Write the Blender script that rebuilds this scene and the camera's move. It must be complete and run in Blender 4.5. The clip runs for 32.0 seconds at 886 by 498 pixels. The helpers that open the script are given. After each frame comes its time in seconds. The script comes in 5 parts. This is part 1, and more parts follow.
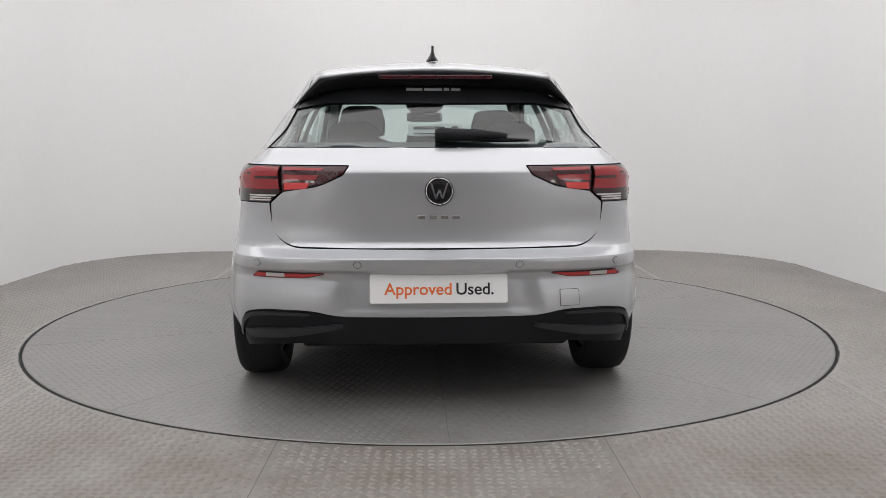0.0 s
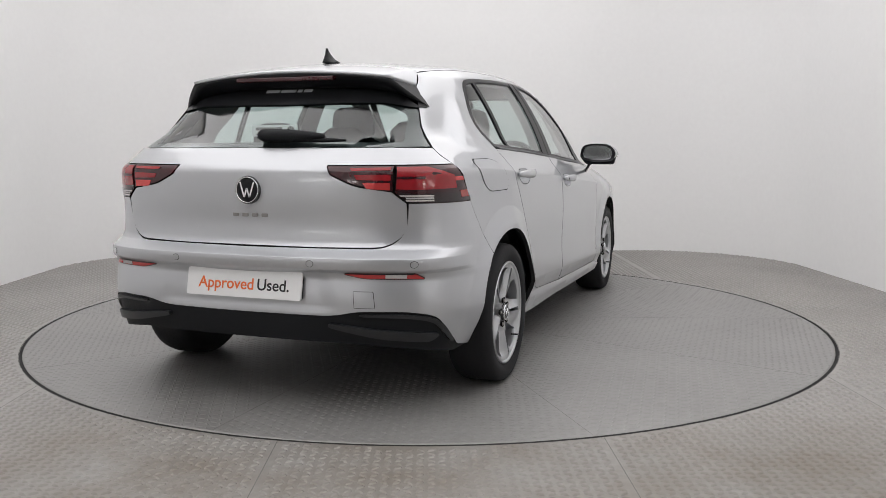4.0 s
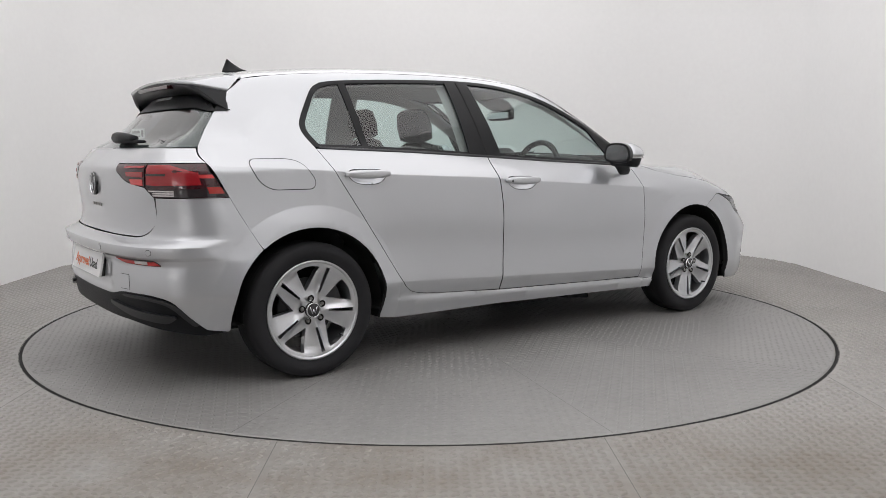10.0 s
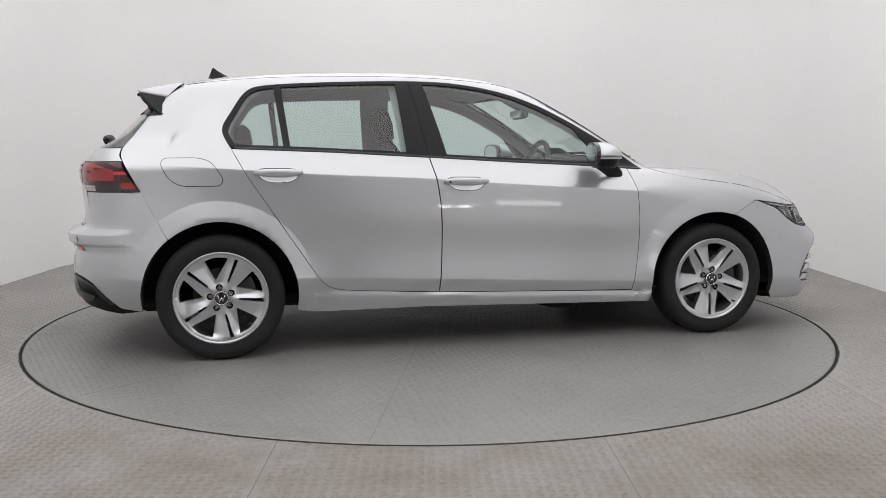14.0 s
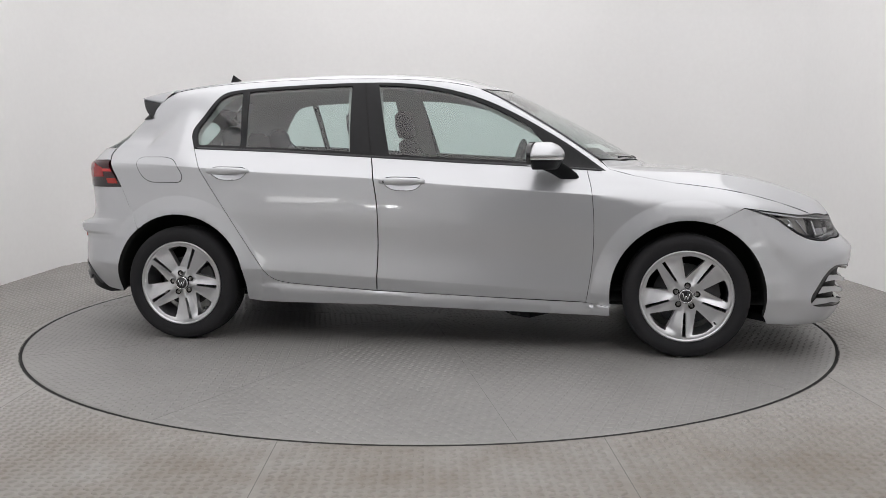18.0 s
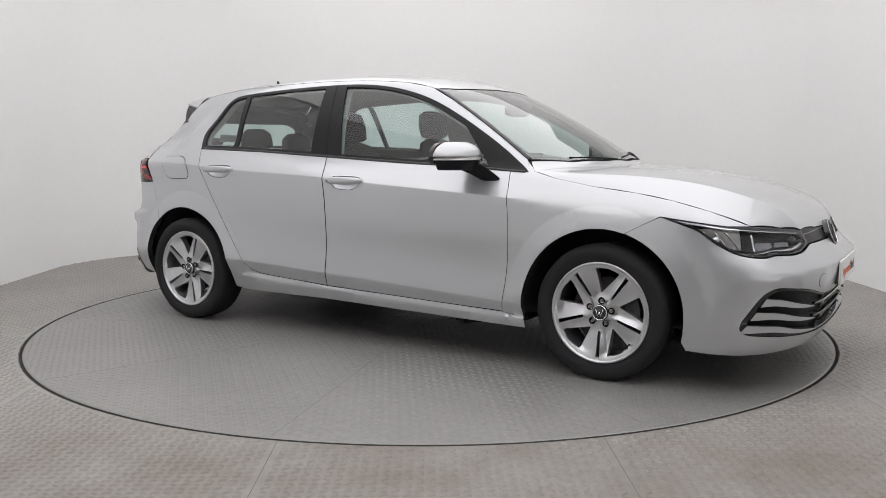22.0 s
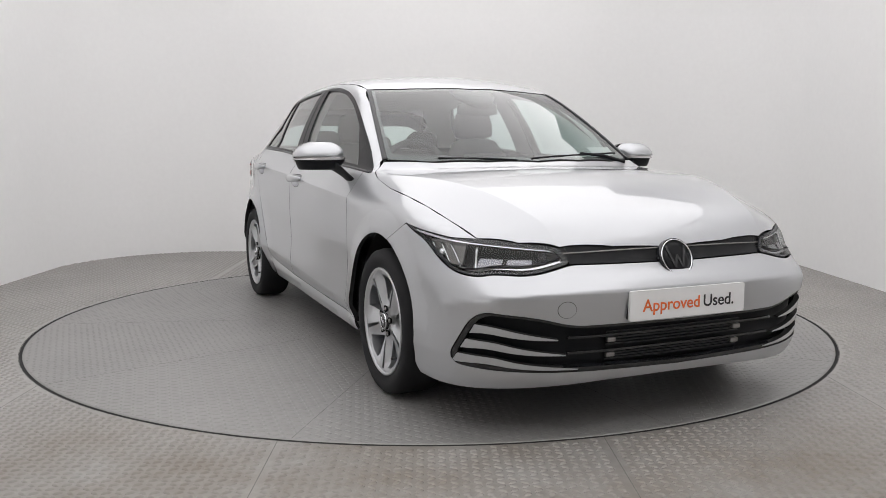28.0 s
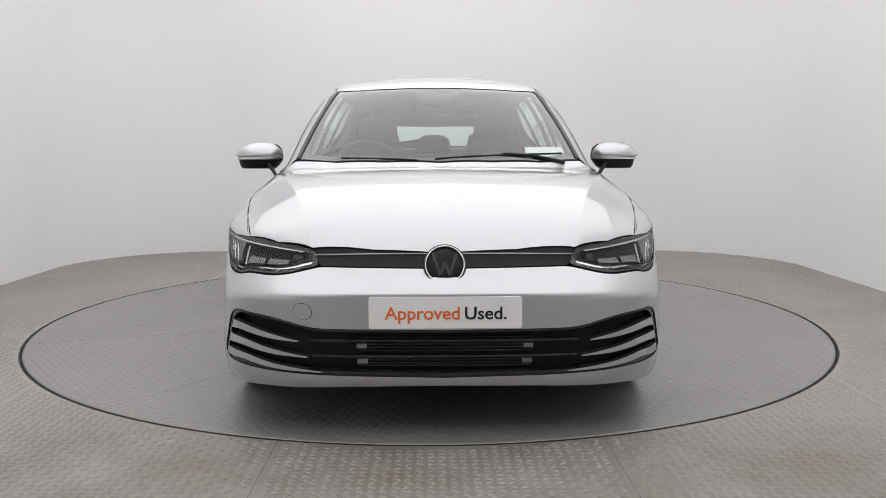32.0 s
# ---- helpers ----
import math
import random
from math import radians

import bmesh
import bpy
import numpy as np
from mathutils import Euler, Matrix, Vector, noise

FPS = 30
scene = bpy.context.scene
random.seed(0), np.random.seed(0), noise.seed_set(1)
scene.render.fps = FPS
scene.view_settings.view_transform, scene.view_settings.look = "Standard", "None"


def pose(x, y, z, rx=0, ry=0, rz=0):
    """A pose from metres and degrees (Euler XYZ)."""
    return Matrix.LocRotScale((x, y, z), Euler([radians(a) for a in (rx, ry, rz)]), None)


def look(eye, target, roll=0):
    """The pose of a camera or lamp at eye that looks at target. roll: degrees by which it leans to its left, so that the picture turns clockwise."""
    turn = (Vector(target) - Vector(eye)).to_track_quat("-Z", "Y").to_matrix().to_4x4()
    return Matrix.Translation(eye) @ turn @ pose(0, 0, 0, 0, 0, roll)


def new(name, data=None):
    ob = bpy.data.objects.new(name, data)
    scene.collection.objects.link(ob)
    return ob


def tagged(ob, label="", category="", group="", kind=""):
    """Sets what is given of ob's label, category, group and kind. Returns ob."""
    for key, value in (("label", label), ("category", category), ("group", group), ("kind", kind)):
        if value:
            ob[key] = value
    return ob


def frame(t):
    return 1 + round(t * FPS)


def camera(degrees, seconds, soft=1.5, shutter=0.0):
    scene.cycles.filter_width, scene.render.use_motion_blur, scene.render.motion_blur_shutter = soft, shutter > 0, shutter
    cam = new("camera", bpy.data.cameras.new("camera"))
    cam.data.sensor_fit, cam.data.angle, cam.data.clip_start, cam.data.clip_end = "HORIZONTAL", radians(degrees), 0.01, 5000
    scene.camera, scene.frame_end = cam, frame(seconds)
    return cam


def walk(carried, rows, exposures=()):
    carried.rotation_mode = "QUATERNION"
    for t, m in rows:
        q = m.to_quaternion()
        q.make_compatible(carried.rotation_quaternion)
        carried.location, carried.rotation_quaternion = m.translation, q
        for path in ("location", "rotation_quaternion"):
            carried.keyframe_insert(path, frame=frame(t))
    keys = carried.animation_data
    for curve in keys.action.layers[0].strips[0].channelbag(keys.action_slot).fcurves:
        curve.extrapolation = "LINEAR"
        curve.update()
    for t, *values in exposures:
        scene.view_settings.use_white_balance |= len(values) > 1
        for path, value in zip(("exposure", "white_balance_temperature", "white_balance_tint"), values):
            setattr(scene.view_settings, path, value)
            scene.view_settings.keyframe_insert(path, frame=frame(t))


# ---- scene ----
cam = camera(55.9, 32.0, 0.6)
EYE, AIM = (0.0, -5.0673, 1.0218), (0.0697, -0.1031, 0.4288)
walk(cam, [(0.0, look(EYE, AIM, -0.057)), (32.0, look(EYE, AIM, -0.057))])

# ---- light: a closed booth under rows of ceiling panels ----
world = bpy.data.worlds.new("booth_dark")
world.use_nodes = True
world.node_tree.nodes["Background"].inputs[0].default_value = (0.8, 0.82, 0.85, 1)
world.node_tree.nodes["Background"].inputs[1].default_value = 0.02
scene.world = world
scene.view_settings.exposure = 0.0
PANEL_GLOW = 1.24


# ---- materials ----
def material(name, color=(.5, .5, .5), rough=.5, metal=0.0, spec=.5, coat=0.0, bump=0.0, scale=40.0, vary=.06, emit=None, coarse=3.0):
    """A node material with colour variation at two scales and a fine relief."""
    m = bpy.data.materials.new(name)
    m.use_nodes = True
    nt = m.node_tree
    b = nt.nodes["Principled BSDF"]
    b.inputs["Roughness"].default_value = rough
    b.inputs["Metallic"].default_value = metal
    b.inputs["Specular IOR Level"].default_value = spec
    b.inputs["Coat Weight"].default_value = coat
    b.inputs["Coat Roughness"].default_value = .025
    co = nt.nodes.new("ShaderNodeTexCoord")
    fine = nt.nodes.new("ShaderNodeTexNoise")
    fine.inputs["Scale"].default_value, fine.inputs["Detail"].default_value = scale, 4
    wide = nt.nodes.new("ShaderNodeTexNoise")
    wide.inputs["Scale"].default_value, wide.inputs["Detail"].default_value = coarse, 3
    add = nt.nodes.new("ShaderNodeMath")
    add.operation = "ADD"
    rng = nt.nodes.new("ShaderNodeMapRange")
    rng.inputs["From Min"].default_value, rng.inputs["From Max"].default_value = .6, 1.4
    rng.inputs["To Min"].default_value, rng.inputs["To Max"].default_value = 1 - vary, 1 + vary
    mul = nt.nodes.new("ShaderNodeVectorMath")
    mul.operation = "SCALE"
    mul.inputs[0].default_value = color
    for n in (fine, wide):
        nt.links.new(co.outputs["Object"], n.inputs["Vector"])
    nt.links.new(fine.outputs["Fac"], add.inputs[0])
    nt.links.new(wide.outputs["Fac"], add.inputs[1])
    nt.links.new(add.outputs[0], rng.inputs["Value"])
    nt.links.new(rng.outputs[0], mul.inputs["Scale"])
    nt.links.new(mul.outputs[0], b.inputs["Base Color"])
    if bump:
        bp = nt.nodes.new("ShaderNodeBump")
        bp.inputs["Strength"].default_value, bp.inputs["Distance"].default_value = bump, .002
        nt.links.new(fine.outputs["Fac"], bp.inputs["Height"])
        nt.links.new(bp.outputs[0], b.inputs["Normal"])
    if emit:
        b.inputs["Emission Color"].default_value = (*color, 1)
        b.inputs["Emission Strength"].default_value = emit
    return m


def glass(name, tint, gloss=1.0):
    """Thin glazing: clear tinted pass-through with a Fresnel gloss."""
    m = bpy.data.materials.new(name)
    m.use_nodes = True
    nt = m.node_tree
    nt.nodes.remove(nt.nodes["Principled BSDF"])
    tr, gl, lw, pw, fr, mx = (nt.nodes.new("ShaderNode" + k) for k in ("BsdfTransparent", "BsdfGlossy", "LayerWeight", "Math", "MapRange", "MixShader"))
    tr.inputs["Color"].default_value = (*tint, 1)
    gl.inputs["Roughness"].default_value = .02
    gl.inputs["Color"].default_value = (gloss, gloss, gloss, 1)
    lw.inputs["Blend"].default_value = .5
    pw.operation = "POWER"
    pw.inputs[1].default_value = 3.6
    fr.inputs["To Min"].default_value, fr.inputs["To Max"].default_value = .065, .95
    nt.links.new(lw.outputs["Facing"], pw.inputs[0])
    nt.links.new(pw.outputs[0], fr.inputs["Value"])
    nt.links.new(fr.outputs[0], mx.inputs[0])
    nt.links.new(tr.outputs[0], mx.inputs[1])
    nt.links.new(gl.outputs[0], mx.inputs[2])
    nt.links.new(mx.outputs[0], nt.nodes["Material Output"].inputs["Surface"])
    return m


PAINT = material("silver_paint", (.525, .537, .56), .34, .69, .5, 1.0, vary=.03, scale=900, coarse=2)
ROUGH_BLACK = material("grained_black_plastic", (.011, .012, .014), .48, spec=.18, bump=.15, scale=700, vary=.15)
GLOSS_BLACK = material("gloss_black", (.012, .013, .016), .12, coat=.6, vary=.1)
SATIN_BLACK = material("satin_black_trim", (.02, .021, .024), .32, vary=.12)
CHROME = material("bright_chrome", (.75, .76, .78), .12, 1.0, vary=.04)
ALLOY = material("silver_alloy", (.58, .59, .61), .28, .88, coat=.3, vary=.05, scale=300)
STEEL = material("brake_steel", (.30, .29, .28), .38, .9, vary=.2)
# near-black brakes: the shade behind the wheel spokes is put into this colour
BRAKE = material("darkened_brake_iron", (.045, .045, .047), .55, .3, vary=.3)
TYRE = material("tyre_rubber", (.016, .016, .018), .75, spec=.3, bump=.1, scale=300, vary=.2)
WELL = material("wheel_well_lining", (.012, .012, .013), .85, bump=.2, scale=120, vary=.3)
PANE = glass("side_glass", (.72, .82, .80))
SCREEN_GLASS = glass("screen_glass", (.78, .86, .84))
LENS = glass("clear_lens", (.90, .91, .92), .45)
RED_LENS = material("red_lens", (.30, .014, .020), .12, coat=.4, vary=.1)
ORANGE_RED = material("orange_red_reflector", (.34, .014, .009), .2, coat=.4)
DARK_RED = material("dark_red_lens", (.045, .005, .009), .10, coat=.4, vary=.15)
SMOKE = material("smoked_lens", (.022, .016, .018), .10, coat=.4)
REFLECTOR_RED = material("red_reflector", (.62, .055, .055), .22, .35, coat=.6)
PALE_LENS = material("pale_lamp_lens", (.62, .60, .60), .12, .3, coat=.6)
CELL = material("silver_reflector_cell", (.26, .26, .28), .15, .95, coat=.3)
FABRIC = material("grey_seat_cloth", (.026, .027, .030), .9, scale=40, vary=.08)
DASH = material("dark_dashboard", (.020, .021, .023), .6, scale=30)
LINER = material("pale_headlining", (.42, .42, .41), .9, scale=20)
PLATE_WHITE = material("white_plate", (.82, .82, .82), .35, vary=.02)
ORANGE = material("orange_print", (.80, .16, .03), .4)
INK = material("black_print", (.01, .01, .012), .4)
SPOILER_BLACK = material("spoiler_black", (.010, .0105, .012), .35, spec=.22, vary=.15)
STICKER = material("white_sticker_print", (.42, .43, .44), .4)
WALL = material("matt_white_wall", (.87, .868, .865), .85, vary=.02, coarse=.7, scale=25, bump=.03)
FLOOR = material("grey_painted_tread_plate", (.325, .315, .300), .45, .12, vary=.16, coarse=1.3, scale=30)
DISC = material("grey_turntable_plate", (.275, .270, .262), .43, .22, vary=.12, coarse=1.6, scale=28)
JOINT = material("plate_joint_line", (.15, .147, .142), .8)
GAP = material("dark_gap", (.008, .008, .008), .9)
SHUTTER = material("dark_grey_shutter", (.12, .12, .125), .6, .1, vary=.1)
CEIL = material("matt_ceiling", (.80, .80, .79), .9, vary=.03)
SMALL_LAMP = material("bright_lamp", (1.0, .99, .98), .5, emit=14.0, vary=.0)
SOFT_LAMP = material("soft_lamp", (1.0, .99, .98), .5, emit=4.5, vary=.0)
LAMP = material("lamp_diffuser", (1.0, .984, .990), .5, emit=PANEL_GLOW, vary=.0)


def add_stains(m, tint, scale, low, high, edge=None):
    """Lays broad brownish wear over a material's colour; edge: only on the entrance side of that y."""
    nt = m.node_tree
    b = nt.nodes["Principled BSDF"]
    src = b.inputs["Base Color"].links[0].from_socket
    co, no, ra, mx = (nt.nodes.new("ShaderNode" + k) for k in ("TexCoord", "TexNoise", "MapRange", "MixRGB"))
    no.inputs["Scale"].default_value, no.inputs["Detail"].default_value = scale, 6
    no.inputs["Roughness"].default_value = .62
    ra.inputs["From Min"].default_value, ra.inputs["From Max"].default_value = low, high
    ra.inputs["To Max"].default_value = .6
    mx.inputs[2].default_value = (*tint, 1)
    nt.links.new(co.outputs["Object"], no.inputs["Vector"])
    nt.links.new(no.outputs["Fac"], ra.inputs["Value"])
    amount = ra.outputs[0]
    if edge is not None:
        sx, mr, mu = (nt.nodes.new("ShaderNode" + k) for k in ("SeparateXYZ", "MapRange", "Math"))
        mr.interpolation_type = "SMOOTHSTEP"
        mr.inputs["From Min"].default_value, mr.inputs["From Max"].default_value = edge, edge - .9
        mu.operation = "MULTIPLY"
        nt.links.new(co.outputs["Object"], sx.inputs[0])
        nt.links.new(sx.outputs[1], mr.inputs["Value"])
        nt.links.new(mr.outputs[0], mu.inputs[0])
        nt.links.new(ra.outputs[0], mu.inputs[1])
        amount = mu.outputs[0]
    nt.links.new(amount, mx.inputs[0])
    nt.links.new(src, mx.inputs[1])
    nt.links.new(mx.outputs[0], b.inputs["Base Color"])


add_stains(FLOOR, (.150, .117, .082), 2.6, .30, .66, -1.6)
add_stains(DISC, (.150, .140, .125), 1.1, .58, .80)
# ---- car form: smooth functions of the body surface, metres, x forward, z up ----
def spline(pts):
    """Natural cubic through (x, y) knots, straight beyond the ends."""
    xs, ys = np.array([p[0] for p in pts], float), np.array([p[1] for p in pts], float)
    n = len(xs)
    h = np.diff(xs)
    m = np.zeros((n, n))
    b = np.zeros(n)
    m[0, 0] = m[-1, -1] = 1
    for i in range(1, n - 1):
        m[i, i - 1], m[i, i], m[i, i + 1] = h[i - 1], 2 * (h[i - 1] + h[i]), h[i]
        b[i] = 6 * ((ys[i + 1] - ys[i]) / h[i] - (ys[i] - ys[i - 1]) / h[i - 1])
    s = np.linalg.solve(m, b)
    d0 = (ys[1] - ys[0]) / h[0] - h[0] * s[1] / 6
    d1 = (ys[-1] - ys[-2]) / h[-1] + h[-1] * s[-2] / 6

    def at(x):
        x = np.asarray(x, float)
        i = np.clip(np.searchsorted(xs, x) - 1, 0, n - 2)
        a, c = xs[i + 1] - x, x - xs[i]
        y = (s[i] * a ** 3 + s[i + 1] * c ** 3) / (6 * h[i]) + (ys[i] / h[i] - s[i] * h[i] / 6) * a + (ys[i + 1] / h[i] - s[i + 1] * h[i] / 6) * c
        return np.where(x < xs[0], ys[0] + d0 * (x - xs[0]), np.where(x > xs[-1], ys[-1] + d1 * (x - xs[-1]), y))
    return at


def smax(a, b, k):
    return np.maximum(a, b) + np.maximum(k - np.abs(a - b), 0) ** 2 / (4 * k)


def smin(a, b, k):
    return -smax(-a, -b, k)


HUB_R, HUB_F, HUB_Z = -1.222, 1.414, 0.308
WAIST = spline([(-2.0, .76), (-1.8, .812), (-1.58, .838), (-1.22, .856), (-.6, .864), (0, .868), (.6, .868), (1.0, .864), (1.4, .856), (1.7, .848), (2.0, .822), (2.3, .76)])
CREASE_Z = spline([(-1.9, .962), (-1.6, .950), (-1.2, .932), (-.77, .904), (-.15, .874), (.13, .853), (.61, .822), (.96, .800), (1.3, .782), (1.7, .762)])
LOW = spline([(0, .003), (.05, -.001), (.12, -.005), (.20, -.005), (.29, -.001), (.36, -.001), (.44, -.003), (.58, -.009)])


def low_line(x):
    """Height of the crease low on the doors."""
    return .359 - .046 * np.clip(x, -1.0, 1.1)


def sill_line(x):
    """Height of the joint between doors and sill."""
    return .291 - .036 * np.clip(x, -.7, 1.05)
NOSE = spline([(.14, 2.185), (.22, 2.245), (.29, 2.265), (.40, 2.279), (.49, 2.294), (.60, 2.302), (.80, 2.31)])
NOSE_TOP = spline([(.45, 2.363), (.50, 2.329), (.538, 2.298), (.57, 2.265), (.62, 2.218), (.66, 2.198), (.70, 2.182), (.80, 2.14)])
NOSE_PLAN = spline([(0, 0), (.2, .003), (.4, .016), (.55, .050), (.65, .095), (.75, .166), (.82, .25), (.88, .36)])
TAIL_SMOOTH = spline([(.14, -1.90), (.25, -1.945), (.34, -1.968), (.45, -1.976), (.53, -1.966), (.66, -1.9205), (.70, -1.914), (.80, -1.920), (.90, -1.927), (1.0, -1.925)])


def TAIL(z):
    """The middle line of the tail, with the sharp shelf of the bumper."""
    return np.where((z > .53) & (z < .66), np.interp(z, [.53, .560, .574, .617, .646, .66], [-1.966, -1.972, -1.995, -1.9995, -1.932, -1.9205]), TAIL_SMOOTH(z))


TAIL_PLAN = spline([(0, 0), (.3, .008), (.5, .034), (.65, .085), (.72, .125), (.80, .205), (.86, .33)])
BONNET = spline([(.7, 1.0), (1.0, .963), (1.25, .943), (1.45, .932), (1.65, .910), (1.85, .866), (2.0, .814), (2.1, .765), (2.17, .712), (2.22, .675), (2.3, .60)])
GLASS_LEAN = spline([(.90, .825), (.98, .790), (1.1, .745), (1.25, .672), (1.38, .588), (1.46, .52)])
GLASS_PLAN = spline([(-1.75, -.155), (-1.4, -.098), (-1.15, -.05), (-.7, -.012), (-.2, 0), (.4, -.028), (.8, -.055), (1.1, -.075)])
ROOF = spline([(-1.75, 1.336), (-1.4, 1.392), (-1.1, 1.428), (-.7, 1.455), (-.3, 1.462), (.05, 1.448), (.35, 1.405), (.6, 1.35)])
SCREEN = spline([(.90, 1.33), (.97, 1.21), (1.1, .99), (1.25, .71), (1.38, .435), (1.45, .27)])
REAR_GLASS = spline([(.95, -1.915), (1.03, -1.832), (1.12, -1.737), (1.25, -1.598), (1.40, -1.43)])


def side_width(x, z):
    zc = CREASE_Z(x)
    zk = low_line(x)
    low = smin(LOW(z - zk), .004 + .36 * (z - zk), .002)
    up = LOW(zc - zk) - .74 * (z - zc) - .25 * np.maximum(z - zc, 0) ** 2
    w = WAIST(x) + smin(low, up, .0025 + .03 * np.clip((x - .98) / .22, 0, 1))
    w = w - .037 * np.clip((-1.15 - x) / .45, 0, 1) * np.clip((z - .55) / .25, 0, 1) - .05 * np.clip((-1.25 - x) / .4, 0, 1) * np.clip((z - CREASE_Z(x) + .02) / .10, 0, 1) + .035 * np.clip((x - 1.3) / .3, 0, 1) * np.clip((.32 - z) / .12, 0, 1)
    for hub in (HUB_R, HUB_F):
        r = np.hypot(x - hub, (z - HUB_Z) * .98)
        flare = .012 * np.clip((.62 - r) / .25, 0, 1) ** 2 + (.016 if hub < 0 else .010) * np.clip((.46 - r) / .09, 0, 1)
        w = w + flare * np.clip((z - .15) / .2, 0, 1)
    step = np.clip((sill_line(x) - .003 - z) / .014, 0, 1) * np.clip((x + .86) / .2, 0, 1) * np.clip((1.06 - x) / .02, 0, 1)
    return w + .017 * step


def lower_form(x, y, z):
    side = (y - side_width(x, z)) * .95
    nose = smax(x - NOSE(z), (x - NOSE_TOP(np.maximum(z, .45))) * .85, .006) + NOSE_PLAN(y)
    u = np.clip((.40 + .25 * (.5 - z) - y) / .09, 0, 1)
    recess = .010 * u * u * (3 - 2 * u) * np.clip((.56 - z) / .03, 0, 1) * np.clip((z - .40) / .03, 0, 1)
    tail = TAIL(z) + TAIL_PLAN(y) + recess - x
    ledge = (z - .957) * .72 + (-1.912 + TAIL_PLAN(y) - x) * .69
    edge = .46 + .30 * np.clip((2.18 - x) / 1.0, 0, 1.3)
    top = (z - BONNET(x) + .028 * (y / .7) ** 2 + .38 * np.maximum(y - edge, 0)) * .9
    f = smax(side, nose, .10)
    f = smax(f, smax(tail, ledge, .01), .10)
    f = smax(f, top, .035)
    f = smax(f, (z - 1.046 - .8 * np.maximum(x + 1.45, 0)) * .78, .03)
    return smax(f, .15 - z, .04)


def upper_form(x, y, z):
    side = (y - GLASS_LEAN(z) - GLASS_PLAN(x)) * .9
    roof = z - ROOF(x) + .046 * (y / .55) ** 2
    screen = (x - SCREEN(z) + .17 * (y / .6) ** 2) * .5
    rear = (REAR_GLASS(np.maximum(z, 1.02)) + .112 * (y / .6) ** 2 - x) * .68
    f = smax(side, screen, .03)
    f = smax(f, rear, .04)
    f = smax(f, roof, .05)
    return smax(f, .85 - z, .01)


def form(p):
    """Signed closeness to the car's outer surface: negative inside."""
    x, y, z = p[..., 0], np.abs(p[..., 1]), p[..., 2]
    return smin(lower_form(x, y, z), upper_form(x, y, z), .012 + .06 * np.clip((-1.12 - x) / .2, 0, 1) * np.clip((y - .40) / .12, 0, 1))


def cast(o, d, level=0.0, far=2.6, steps=300):
    """Meets rays from outside with the surface."""
    o, d = np.asarray(o, float), np.asarray(d, float)
    hi = np.zeros(len(o))
    lo = np.zeros(len(o))
    found = np.zeros(len(o), bool)
    live = np.arange(len(o))
    for _ in range(steps):
        f = form(o[live] + d[live] * hi[live, None]) - level
        hit = f < 0
        found[live[hit]] = True
        live = live[~hit]
        if not len(live):
            break
        lo[live] = hi[live]
        hi[live] += np.maximum(f[~hit] * .55, .003)
        live = live[hi[live] < far]
    for _ in range(16):
        mid = (lo + hi) / 2
        v = form(o + d * mid[:, None]) < level
        hi = np.where(v, mid, hi)
        lo = np.where(v, lo, mid)
    return o + d * hi[:, None], found


def outward(p):
    e = 2e-3
    g = np.stack([form(p + np.eye(3)[i] * e) - form(p - np.eye(3)[i] * e) for i in range(3)], -1)
    return g / np.maximum(np.linalg.norm(g, axis=-1, keepdims=True), 1e-9)
# ---- end of the car form ----


# ---- sheet engine: an outline in a projection, laid on the car form ----
from mathutils.geometry import delaunay_2d_cdt

NOSE_AXIS, TAIL_AXIS = 1.2, -1.0


def nose(x, y, z, r=0.0):
    return (math.atan2(y, x - NOSE_AXIS), z, r)


def tail(x, y, z, r=0.0):
    return (math.atan2(y, TAIL_AXIS - x), z, r)


def rays(kind, q):
    a, b = q[:, 0], q[:, 1]
    n, one, zero = len(q), np.ones(len(q)), np.zeros(len(q))
    if kind == "side":
        return np.stack([a, one * 1.3, b], 1), np.stack([zero, -one, zero], 1)
    if kind == "rear":
        return np.stack([one * -2.5, a, b], 1), np.stack([one, zero, zero], 1)
    if kind == "front":
        return np.stack([one * 2.8, a, b], 1), np.stack([-one, zero, zero], 1)
    if kind == "top":
        return np.stack([a, b, one * 1.9], 1), np.stack([zero, zero, -one], 1)
    c, s = np.cos(a), np.sin(a)
    if kind == "nose":
        d = np.stack([c, s, zero], 1)
        return np.stack([one * NOSE_AXIS, zero, b], 1) + d * 1.7, -d
    d = np.stack([-c, s, zero], 1)
    return np.stack([one * TAIL_AXIS, zero, b], 1) + d * 1.7, -d


def outline(pts, step):
    """Closed polyline with rounded corners (third value: radius), resampled to about step."""
    n, out = len(pts), []
    P = [np.array(p[:2], float) for p in pts]
    R = [p[2] if len(p) > 2 else 0.0 for p in pts]
    for i in range(n):
        p, a, b = P[i], P[i - 1], P[(i + 1) % n]
        if R[i] <= 0:
            out.append(p)
            continue
        la, lb = np.linalg.norm(a - p), np.linalg.norm(b - p)
        s, e = p + (a - p) / la * min(R[i], la * .48), p + (b - p) / lb * min(R[i], lb * .48)
        for k in range(7):
            t = k / 6
            out.append((1 - t) ** 2 * s + 2 * t * (1 - t) * p + t * t * e)
    res = []
    for i, p in enumerate(out):
        q = out[(i + 1) % len(out)]
        d = np.linalg.norm(q - p)
        if d < 1e-6:
            continue
        k = max(1, int(math.ceil(d / step)))
        res += [p + (q - p) * j / k for j in range(k)]
    return np.array(res)


def area(l):
    x, y = l[:, 0], l[:, 1]
    return .5 * np.sum(x * np.roll(y, -1) - y * np.roll(x, -1))


